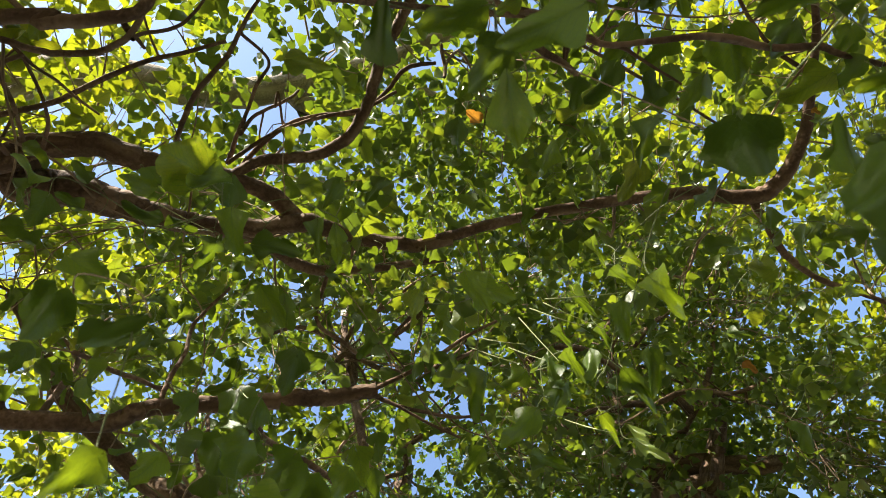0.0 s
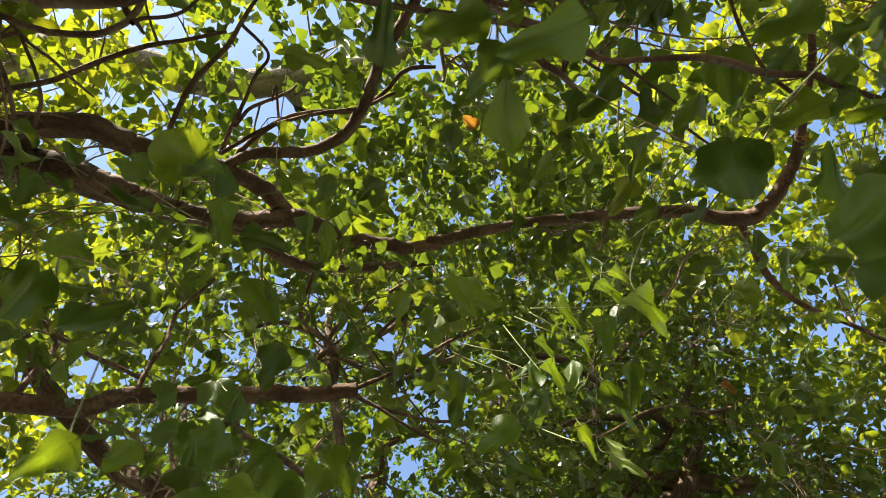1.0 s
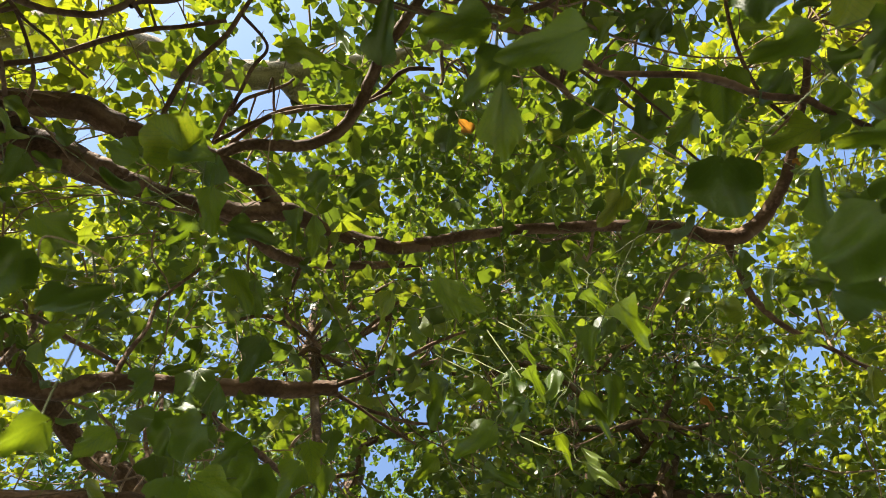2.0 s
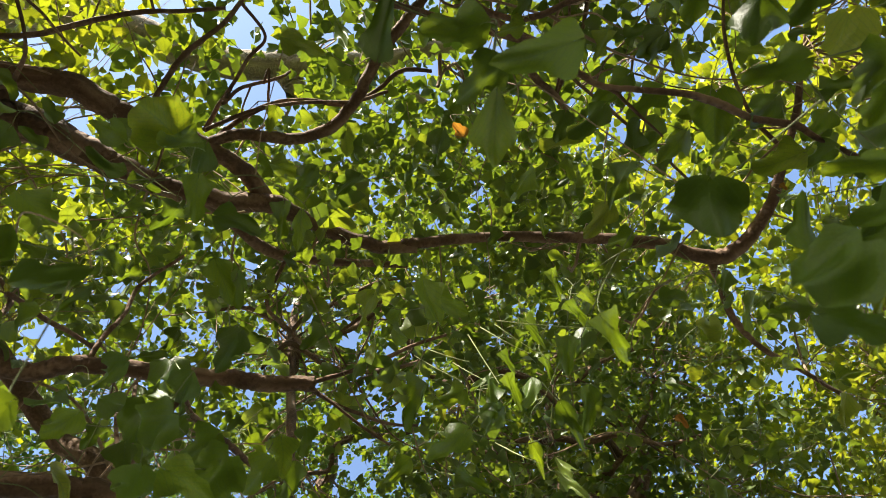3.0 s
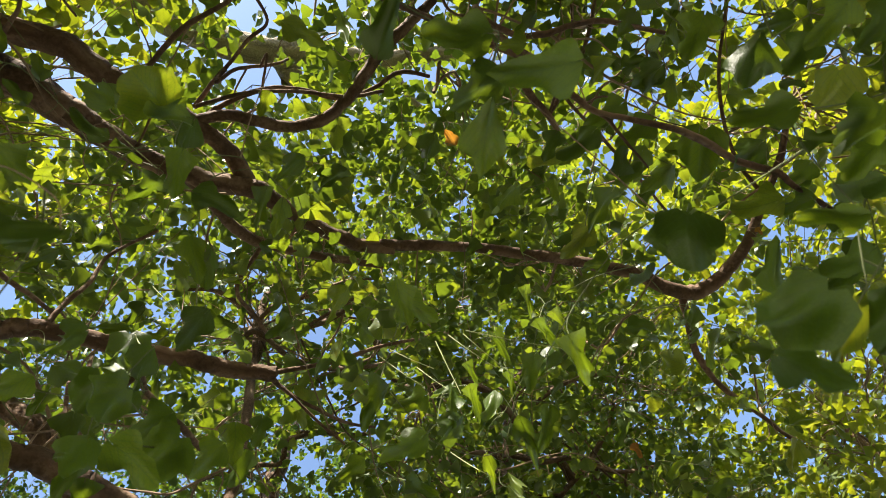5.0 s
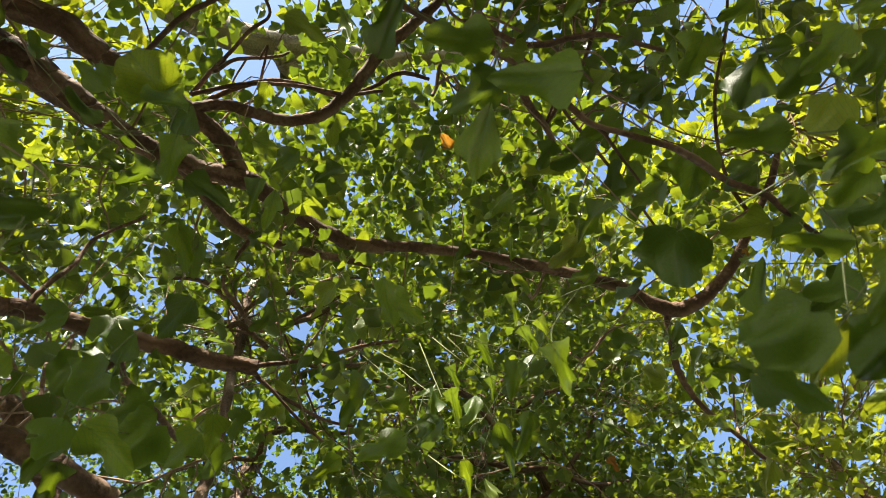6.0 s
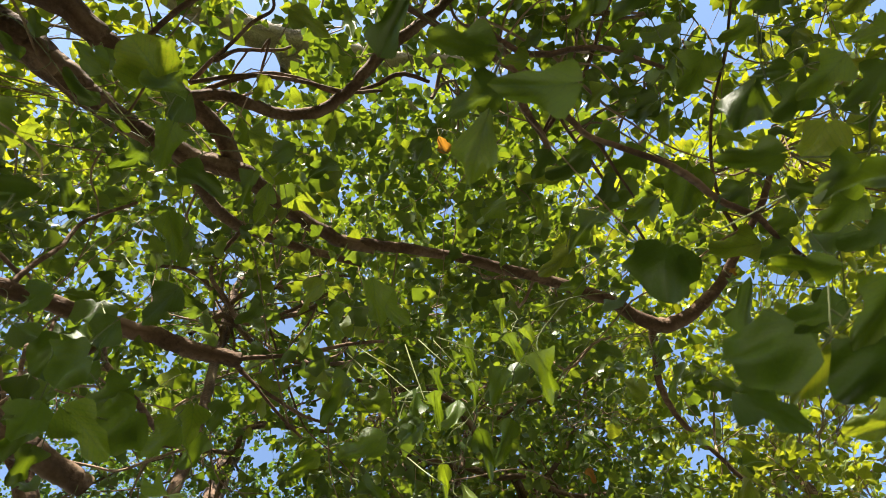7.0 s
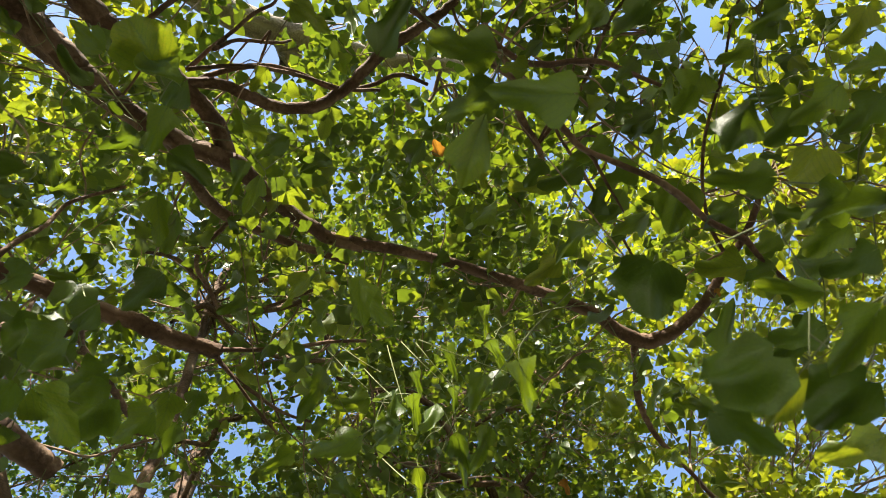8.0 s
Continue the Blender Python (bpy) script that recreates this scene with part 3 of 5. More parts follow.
bough(tree_5, "branch", [(-1.78, 5.34, 6.80, 0.031), (-1.52, 4.61, 7.24, 0.030), (-1.25, 3.89, 7.38, 0.029), (-1.09, 3.40, 6.65, 0.026), (-0.82, 3.44, 6.76, 0.026), (-0.56, 3.54, 6.81, 0.024), (-0.28, 3.59, 6.87, 0.018)])
bough(tree_5, "branch", [(-1.13, 3.52, 6.83, 0.026), (-1.19, 3.68, 6.68, 0.024), (-1.38, 3.59, 6.57, 0.021), (-1.60, 3.52, 6.43, 0.015)])
bough(tree_4, "branch", [(1.68, 4.12, 6.46, 0.047), (1.44, 3.92, 6.88, 0.045), (1.20, 3.73, 7.00, 0.043), (1.08, 3.35, 6.45, 0.039), (0.88, 3.18, 6.64, 0.037), (0.58, 3.08, 6.79, 0.034), (0.18, 3.16, 6.82, 0.034), (-0.08, 2.99, 6.96, 0.029), (-0.20, 2.69, 7.16, 0.023)])
bough(tree_4, "branch", [(1.10, 3.40, 6.51, 0.035), (1.07, 3.47, 6.49, 0.031), (1.29, 3.26, 6.54, 0.028), (1.58, 3.07, 6.54, 0.025), (1.89, 2.96, 6.45, 0.020)])
bough(tree_4, "branch", [(1.07, 3.47, 6.49, 0.040), (1.03, 3.60, 6.58, 0.038), (0.99, 3.73, 6.37, 0.037), (0.95, 3.58, 6.18, 0.033), (0.72, 3.59, 6.34, 0.028), (0.45, 3.71, 6.41, 0.026), (0.14, 3.69, 6.57, 0.020)])
bough(tree_4, "branch", [(0.98, 3.60, 6.29, 0.034), (1.28, 3.69, 6.24, 0.029), (1.61, 3.70, 6.24, 0.026), (1.95, 3.81, 6.12, 0.020), (2.31, 3.78, 6.08, 0.018)])


# ---- foliage ----
OPENINGS = []  # leafless cones: along the camera's view for sky and boughs, or towards the sun


def opening(low, high, r_low, r_high):
    OPENINGS.append((np.array(low), np.array(high), r_low, r_high, 9.0))


def bare(low, high, r_low, r_high):
    """A leafless cone along the camera's view, from low up to a bough at high."""
    OPENINGS.append((np.array(low), np.array(high), r_low, r_high, 1.0))


# sky gaps, each a cone along one of the camera's sight lines
opening((1.05, 1.19, 3.12), (5.64, 6.28, 10.13), 0.030, 0.16)
opening((0.83, 1.33, 3.15), (4.43, 7.02, 10.26), 0.035, 0.19)
opening((1.06, 0.21, 3.48), (5.69, 0.96, 12.09), 0.046, 0.25)
opening((1.24, 0.59, 3.30), (6.67, 3.01, 11.09), 0.042, 0.23)
opening((-0.52, 0.61, 3.61), (-2.94, 3.12, 12.77), 0.047, 0.26)
opening((-0.48, 0.59, 3.63), (-2.68, 2.98, 12.87), 0.028, 0.16)
opening((-0.69, 0.50, 3.58), (-3.85, 2.52, 12.64), 0.036, 0.19)
opening((-0.34, 0.04, 3.72), (-1.92, -0.00, 13.39), 0.028, 0.15)
opening((0.08, 0.25, 3.74), (0.34, 1.13, 13.50), 0.028, 0.15)
opening((0.43, 0.98, 3.50), (2.28, 5.11, 12.19), 0.039, 0.21)
opening((-0.25, 0.95, 3.54), (-1.48, 4.97, 12.39), 0.057, 0.31)
opening((-0.12, 1.00, 3.53), (-0.75, 5.23, 12.35), 0.052, 0.28)
opening((-0.14, 1.22, 3.41), (-0.83, 6.44, 11.67), 0.047, 0.26)
opening((1.43, 0.46, 3.19), (7.70, 2.28, 10.50), 0.039, 0.21)
opening((-1.11, 0.63, 3.34), (-6.17, 3.23, 11.33), 0.062, 0.34)
opening((-0.82, 0.76, 3.46), (-4.54, 3.94, 11.95), 0.033, 0.18)
opening((-0.72, 1.05, 3.36), (-3.99, 5.53, 11.44), 0.038, 0.21)
opening((-0.31, 1.33, 3.31), (-1.76, 7.02, 11.16), 0.052, 0.28)
opening((-0.02, -0.10, 3.75), (-0.18, -0.75, 13.52), 0.025, 0.13)
opening((0.36, 0.03, 3.72), (1.90, -0.02, 13.40), 0.032, 0.17)
opening((-1.13, 0.62, 3.34), (-6.14, 3.39, 11.29), 0.035, 0.19)
opening((1.04, 1.19, 3.08), (5.70, 6.50, 9.87), 0.025, 0.13)
opening((0.70, 1.57, 2.93), (3.82, 8.55, 9.05), 0.046, 0.25)
opening((-0.67, 0.48, 3.59), (-3.64, 2.60, 12.69), 0.032, 0.17)
opening((-0.52, 0.56, 3.61), (-2.83, 3.05, 12.80), 0.042, 0.23)
opening((0.72, 0.82, 3.49), (3.84, 4.07, 12.20), 0.018, 0.10)
opening((1.09, 0.23, 3.46), (5.84, 0.87, 12.01), 0.028, 0.15)
opening((1.05, -0.16, 3.47), (5.60, -1.26, 12.08), 0.032, 0.17)
opening((-0.50, 0.62, 3.61), (-2.81, 2.98, 12.84), 0.035, 0.19)
opening((-0.27, 1.28, 3.36), (-1.59, 6.62, 11.47), 0.042, 0.23)
opening((-0.26, 0.97, 3.54), (-1.53, 4.90, 12.42), 0.032, 0.17)
opening((1.23, 0.60, 3.27), (6.71, 3.30, 10.94), 0.039, 0.21)
opening((-0.49, -0.30, 3.67), (-2.69, -1.63, 13.13), 0.016, 0.09)
opening((-0.09, -0.21, 3.74), (-0.51, -1.13, 13.49), 0.016, 0.09)
opening((-0.13, 1.27, 3.39), (-0.80, 6.55, 11.62), 0.035, 0.19)
opening((0.68, 1.44, 3.12), (3.61, 7.67, 10.10), 0.021, 0.11)
opening((-1.05, 0.71, 3.36), (-5.80, 3.64, 11.41), 0.033, 0.18)
opening((-0.71, 0.66, 3.53), (-3.98, 3.37, 12.36), 0.028, 0.16)
opening((-0.54, 0.81, 3.54), (-3.05, 4.22, 12.38), 0.024, 0.13)
opening((-1.15, 0.82, 3.25), (-6.38, 4.24, 10.79), 0.038, 0.21)
opening((-0.96, 0.69, 3.41), (-5.35, 3.53, 11.70), 0.024, 0.13)
opening((-0.76, 0.75, 3.48), (-4.23, 3.89, 12.09), 0.028, 0.16)
opening((-0.38, 1.17, 3.40), (-2.17, 6.14, 11.65), 0.033, 0.18)
opening((-0.36, 1.29, 3.33), (-2.04, 6.81, 11.25), 0.024, 0.13)
opening((-0.26, 1.38, 3.28), (-1.49, 7.30, 11.00), 0.028, 0.16)
opening((-0.21, 1.30, 3.35), (-1.22, 6.87, 11.35), 0.024, 0.13)
opening((-0.60, 1.00, 3.43), (-3.36, 5.26, 11.82), 0.031, 0.17)
opening((-0.54, 1.06, 3.42), (-3.01, 5.56, 11.77), 0.028, 0.16)
opening((-1.15, 0.92, 3.20), (-6.34, 4.81, 10.54), 0.033, 0.18)
opening((-0.08, 1.27, 3.38), (-0.55, 6.73, 11.50), 0.024, 0.13)
opening((-0.82, 0.59, 3.51), (-4.55, 3.02, 12.24), 0.028, 0.16)
opening((-1.11, 0.43, 3.40), (-6.16, 2.15, 11.62), 0.028, 0.16)
opening((-0.88, 0.31, 3.54), (-4.87, 1.46, 12.42), 0.021, 0.11)
# leafless cones along the camera's view, so that these boughs show
bare((-0.39, 0.82, 3.24), (-1.04, 2.04, 5.90), 0.032, 0.11)
bare((-0.39, 0.88, 3.14), (-0.99, 2.08, 5.44), 0.031, 0.10)
bare((-0.38, 0.88, 2.95), (-0.95, 2.09, 4.97), 0.029, 0.10)
bare((-0.36, 0.72, 3.29), (-1.08, 1.98, 6.58), 0.028, 0.11)
bare((-0.30, 0.61, 3.34), (-1.02, 1.87, 7.28), 0.023, 0.10)
bare((0.36, 1.08, 3.11), (0.98, 2.98, 5.98), 0.037, 0.13)
bare((0.33, 1.17, 3.05), (0.86, 3.13, 5.66), 0.037, 0.13)
bare((0.33, 1.28, 2.92), (0.96, 3.70, 5.50), 0.046, 0.16)
bare((0.42, 1.29, 2.89), (1.25, 3.86, 5.56), 0.046, 0.16)
bare((0.51, 1.30, 2.84), (1.58, 4.02, 5.57), 0.042, 0.15)
bare((0.42, 1.34, 2.83), (1.20, 3.81, 5.18), 0.051, 0.17)
bare((-0.38, -0.07, 3.41), (-1.01, -0.18, 6.55), 0.026, 0.08)
bare((-0.30, -0.05, 3.43), (-0.80, -0.14, 6.59), 0.035, 0.11)
bare((-0.22, -0.04, 3.44), (-0.60, -0.11, 6.61), 0.034, 0.10)
bare((-0.23, 0.03, 3.44), (-0.62, 0.09, 6.61), 0.022, 0.07)
bare((-0.79, -0.27, 3.25), (-2.13, -0.74, 6.12), 0.028, 0.09)
bare((-0.71, -0.24, 3.30), (-1.90, -0.66, 6.24), 0.022, 0.07)
bare((0.09, -0.01, 3.45), (0.25, -0.02, 6.64), 0.025, 0.08)
bare((-0.14, 0.15, 2.74), (-0.37, 0.29, 4.41), 0.020, 0.08)
bare((-0.08, 0.14, 2.74), (-0.23, 0.27, 4.43), 0.020, 0.08)
bare((-0.04, 0.12, 2.75), (-0.13, 0.21, 4.44), 0.020, 0.08)
bare((-0.00, 0.08, 2.79), (-0.03, 0.11, 4.55), 0.021, 0.08)
bare((0.03, 0.04, 2.79), (0.05, 0.02, 4.55), 0.021, 0.08)
bare((0.06, 0.01, 2.79), (0.13, -0.05, 4.55), 0.021, 0.08)
bare((0.10, -0.02, 2.79), (0.22, -0.12, 4.54), 0.018, 0.07)
bare((-0.19, 0.13, 2.69), (-0.50, 0.24, 4.30), 0.017, 0.07)
bare((-0.24, 0.19, 2.63), (-0.60, 0.39, 4.16), 0.022, 0.08)
bare((-0.26, 0.16, 2.63), (-0.65, 0.32, 4.15), 0.022, 0.08)
bare((0.14, 0.16, 3.44), (0.38, 0.40, 7.23), 0.023, 0.10)
bare((0.18, 0.23, 3.44), (0.51, 0.59, 7.20), 0.023, 0.10)
bare((-0.18, 0.67, 3.34), (-0.54, 1.82, 6.62), 0.023, 0.09)
bare((-0.12, 0.75, 3.31), (-0.37, 2.04, 6.56), 0.023, 0.09)
bare((-0.35, 1.13, 3.07), (-1.04, 3.17, 5.95), 0.032, 0.12)
bare((0.29, 1.03, 3.15), (0.83, 3.01, 6.36), 0.023, 0.10)
bare((0.19, 1.00, 3.19), (0.54, 2.89, 6.46), 0.023, 0.10)
bare((0.07, 1.01, 3.19), (0.17, 2.93, 6.46), 0.023, 0.10)
bare((-0.01, 0.96, 3.22), (-0.07, 2.77, 6.56), 0.023, 0.10)
bare((-0.30, 0.88, 3.23), (-0.84, 2.27, 6.06), 0.021, 0.08)
bare((-0.21, 0.91, 3.23), (-0.60, 2.37, 6.05), 0.021, 0.08)
bare((-0.23, 0.71, 3.31), (-0.70, 1.93, 6.56), 0.019, 0.08)
bare((-0.11, 0.68, 3.34), (-0.34, 1.86, 6.63), 0.019, 0.08)
bare((0.24, 1.17, 3.07), (0.68, 3.41, 6.10), 0.021, 0.09)
bare((0.42, 1.19, 3.02), (1.21, 3.47, 5.95), 0.021, 0.09)
bare((0.39, 0.30, 2.15), (1.55, 1.09, 4.04), 0.042, 0.09)
bare((0.41, 0.28, 2.15), (1.62, 1.00, 4.03), 0.042, 0.09)
bare((0.42, 0.25, 2.15), (1.67, 0.89, 4.04), 0.042, 0.09)
bare((0.43, 0.23, 2.15), (1.71, 0.79, 4.04), 0.042, 0.09)
bare((0.44, 0.20, 2.15), (1.75, 0.68, 4.04), 0.042, 0.08)
bare((0.45, 0.17, 2.15), (1.78, 0.57, 4.05), 0.042, 0.07)
bare((0.28, 0.11, 2.24), (0.62, 0.20, 3.19), 0.011, 0.06)
bare((0.31, 0.13, 2.23), (0.72, 0.23, 3.15), 0.011, 0.06)
bare((0.35, 0.14, 2.21), (0.81, 0.26, 3.10), 0.011, 0.06)
bare((0.38, 0.15, 2.19), (0.87, 0.29, 3.06), 0.011, 0.06)
bare((0.41, 0.17, 2.17), (0.94, 0.34, 3.01), 0.011, 0.06)
bare((0.44, 0.18, 2.15), (1.00, 0.36, 2.96), 0.011, 0.06)
# shafts cut towards the sun, added to light chosen leaves, limbs and patches
opening((-0.005, 1.827, 4.572), (-2.218, -4.253, 10.607), 0.12, 0.16)
opening((0.443, 1.665, 4.276), (-1.769, -4.415, 10.312), 0.12, 0.16)
opening((0.218, 2.405, 4.758), (-1.994, -3.675, 10.794), 0.12, 0.16)
opening((0.800, 2.309, 4.731), (-1.413, -3.771, 10.767), 0.12, 0.16)
opening((1.325, 2.491, 5.068), (-0.888, -3.589, 11.104), 0.12, 0.16)
opening((-0.259, 1.815, 5.156), (-2.471, -4.265, 11.191), 0.12, 0.16)
opening((-0.769, 2.063, 4.934), (-2.982, -4.017, 10.970), 0.12, 0.16)
opening((1.389, 2.908, 4.677), (-0.824, -3.172, 10.713), 0.12, 0.16)
opening((-0.968, 1.767, 5.638), (-3.181, -4.312, 11.674), 0.12, 0.16)
opening((0.851, 1.888, 5.006), (-1.362, -4.192, 11.042), 0.12, 0.16)
opening((1.639, 2.323, 5.183), (-0.574, -3.757, 11.219), 0.12, 0.16)
opening((0.835, 2.809, 4.834), (-1.377, -3.271, 10.869), 0.12, 0.16)
opening((-0.216, 2.583, 5.133), (-2.429, -3.497, 11.169), 0.12, 0.16)
opening((1.710, 2.713, 4.697), (-0.503, -3.367, 10.732), 0.12, 0.16)
opening((-2.237, -0.924, 6.384), (-4.424, -6.935, 12.351), 0.10, 0.11)
opening((-2.004, -0.840, 6.498), (-4.191, -6.851, 12.465), 0.10, 0.11)
opening((-1.174, -0.377, 6.796), (-3.362, -6.388, 12.764), 0.10, 0.11)
opening((-1.004, -0.347, 6.832), (-3.192, -6.358, 12.799), 0.10, 0.11)
opening((-0.832, -0.311, 6.861), (-3.020, -6.323, 12.829), 0.10, 0.11)
opening((-0.675, -0.287, 6.883), (-2.862, -6.299, 12.851), 0.10, 0.11)
opening((1.426, 0.989, 4.338), (-0.762, -5.022, 10.306), 0.10, 0.11)
opening((1.566, 0.909, 4.288), (-0.621, -5.102, 10.256), 0.10, 0.11)
opening((-1.251, -0.201, 4.246), (-3.439, -6.213, 10.214), 0.10, 0.11)
opening((-1.158, -0.003, 4.287), (-3.346, -6.014, 10.254), 0.10, 0.11)
opening((-0.738, 0.156, 4.419), (-2.925, -5.855, 10.387), 0.10, 0.11)
opening((-0.421, 0.108, 4.486), (-2.609, -5.903, 10.454), 0.10, 0.11)
opening((-0.093, -0.062, 4.521), (-2.280, -6.073, 10.488), 0.10, 0.11)
opening((-1.224, -0.053, 4.321), (-3.411, -6.064, 10.288), 0.10, 0.11)
opening((-0.838, 0.277, 4.370), (-3.025, -5.734, 10.338), 0.10, 0.11)
opening((-1.258, -0.066, 4.321), (-3.445, -6.077, 10.288), 0.10, 0.11)
opening((-0.402, 0.558, 4.470), (-2.590, -5.453, 10.438), 0.10, 0.11)
opening((-0.400, 0.547, 4.471), (-2.587, -5.464, 10.438), 0.10, 0.11)
opening((1.269, 0.975, 4.371), (-0.918, -5.036, 10.338), 0.10, 0.11)
opening((-1.371, -0.192, 4.270), (-3.559, -6.203, 10.238), 0.10, 0.11)
opening((-1.171, -0.017, 4.321), (-3.359, -6.028, 10.288), 0.10, 0.11)
opening((-0.864, 0.268, 4.420), (-3.052, -5.743, 10.388), 0.10, 0.11)
opening((-0.287, 0.628, 4.470), (-2.475, -5.383, 10.438), 0.10, 0.11)
opening((-0.839, 0.005, 4.370), (-3.027, -6.006, 10.338), 0.10, 0.11)
opening((1.445, 1.024, 4.321), (-0.743, -4.988, 10.288), 0.10, 0.11)
opening((0.963, 0.865, 4.370), (-1.224, -5.146, 10.338), 0.10, 0.11)
opening((-0.916, -0.420, 7.370), (-3.103, -6.431, 13.338), 0.10, 0.11)
opening((2.293, 3.126, 5.063), (0.067, -2.990, 11.133), 0.25, 0.30)
opening((2.394, 3.021, 4.781), (0.168, -3.095, 10.851), 0.25, 0.30)
opening((2.598, 2.893, 4.739), (0.372, -3.223, 10.809), 0.25, 0.30)
opening((2.783, 2.894, 4.574), (0.557, -3.222, 10.644), 0.25, 0.30)
opening((2.809, 3.546, 5.539), (0.583, -2.570, 11.609), 0.25, 0.30)
opening((2.997, 3.631, 5.314), (0.771, -2.485, 11.384), 0.25, 0.30)
opening((3.291, 3.400, 5.285), (1.065, -2.716, 11.355), 0.25, 0.30)
opening((3.260, 3.000, 5.022), (1.034, -3.116, 11.092), 0.25, 0.30)
opening((2.125, 3.094, 5.105), (-0.050, -2.883, 11.038), 0.2, 0.25)
opening((2.825, 3.294, 5.405), (0.650, -2.683, 11.338), 0.2, 0.25)
opening((1.525, 2.994, 5.105), (-0.650, -2.983, 11.038), 0.2, 0.25)
opening((2.525, 2.794, 4.805), (0.350, -3.183, 10.738), 0.2, 0.25)
opening((-0.317, 0.178, 3.084), (-2.506, -5.835, 9.052), 0.050, 0.070)
opening((-0.182, 0.187, 3.470), (-2.371, -5.826, 9.437), 0.050, 0.070)
opening((0.596, -0.061, 3.441), (-1.592, -6.074, 9.408), 0.050, 0.070)
opening((1.490, 0.027, 3.860), (-0.699, -5.986, 9.828), 0.050, 0.070)
opening((0.409, 0.199, 2.908), (-1.779, -5.814, 8.875), 0.050, 0.070)
opening((-0.721, 0.524, 3.186), (-2.909, -5.489, 9.154), 0.050, 0.070)
opening((-0.104, 0.595, 2.903), (-2.292, -5.418, 8.870), 0.050, 0.070)
opening((0.304, 0.441, 2.720), (-1.885, -5.572, 8.687), 0.160, 0.170)
opening((0.191, 0.778, 3.121), (-1.998, -5.235, 9.089), 0.160, 0.170)
opening((0.079, 0.749, 3.189), (-2.109, -5.264, 9.156), 0.160, 0.170)
opening((0.342, 0.956, 3.524), (-1.846, -5.057, 9.492), 0.160, 0.170)
opening((0.225, 0.674, 2.828), (-1.963, -5.339, 8.796), 0.160, 0.170)
opening((0.245, 1.052, 3.796), (-1.943, -4.961, 9.763), 0.160, 0.170)
opening((0.157, 0.766, 3.131), (-2.032, -5.247, 9.098), 0.160, 0.170)
opening((0.201, 1.040, 3.202), (-1.987, -4.973, 9.170), 0.160, 0.170)
opening((0.375, 0.606, 3.404), (-1.813, -5.407, 9.371), 0.160, 0.170)
opening((0.383, 0.628, 3.219), (-1.806, -5.385, 9.187), 0.160, 0.170)
opening((0.443, 0.619, 3.255), (-1.746, -5.394, 9.223), 0.160, 0.170)
opening((0.310, 0.801, 3.510), (-1.878, -5.212, 9.477), 0.160, 0.170)
opening((0.298, 0.967, 3.789), (-1.891, -5.046, 9.756), 0.160, 0.170)
opening((-0.415, 0.021, 2.370), (-2.603, -5.992, 8.337), 0.050, 0.070)
opening((-0.853, 0.257, 3.413), (-3.041, -5.756, 9.381), 0.050, 0.070)
opening((-0.498, 0.127, 2.295), (-2.686, -5.886, 8.262), 0.050, 0.070)
opening((0.497, -0.244, 2.571), (-1.692, -6.257, 8.538), 0.050, 0.070)
opening((1.495, -0.306, 3.848), (-0.693, -6.319, 9.816), 0.050, 0.070)
opening((-0.956, 1.033, 3.217), (-3.144, -4.980, 9.185), 0.050, 0.070)
opening((-0.033, 0.663, 3.168), (-2.222, -5.350, 9.135), 0.100, 0.110)
opening((-0.006, 0.635, 3.182), (-2.194, -5.378, 9.150), 0.100, 0.110)
opening((0.255, 0.556, 3.070), (-1.933, -5.457, 9.038), 0.100, 0.110)
opening((0.157, 0.627, 3.173), (-2.031, -5.386, 9.141), 0.100, 0.110)
opening((0.199, 0.635, 3.162), (-1.990, -5.378, 9.130), 0.100, 0.110)
opening((0.131, 0.933, 3.105), (-2.057, -5.080, 9.073), 0.100, 0.110)
opening((-0.590, 0.019, 3.158), (-2.778, -5.994, 9.125), 0.100, 0.110)
opening((-0.656, 0.484, 3.125), (-2.845, -5.529, 9.092), 0.100, 0.110)
opening((-0.658, 0.477, 3.363), (-2.846, -5.536, 9.330), 0.100, 0.110)
opening((0.062, 0.742, 3.238), (-2.127, -5.271, 9.206), 0.100, 0.110)
opening((0.091, 0.661, 3.163), (-2.098, -5.352, 9.130), 0.100, 0.110)
opening((0.264, 0.817, 3.165), (-1.924, -5.196, 9.133), 0.100, 0.110)


def is_open(p, swell=1.0):
    """Which of the points p (n, 3) lie in a shaft."""
    hit = np.zeros(len(p), bool)
    for a, b, ra, rb, end in OPENINGS:
        d = b - a
        s = ((p - a) @ d) / (d @ d)
        off = np.linalg.norm(p - a - s[:, None] * d, axis=1)
        hit |= (off < swell * (ra + (rb - ra) * s)) & (s > -0.1) & (s < end)
    return hit


PROFILES = {  # half widths along a leaf, from its stalk to its tip
    "lobed": None,
    "rhomb": [0.02, 0.10, 0.24, 0.42, 0.55, 0.57, 0.46, 0.26, 0.10, 0.02],
    "round": [0.16, 0.40, 0.53, 0.57, 0.56, 0.53, 0.46, 0.33, 0.18, 0.03],
}


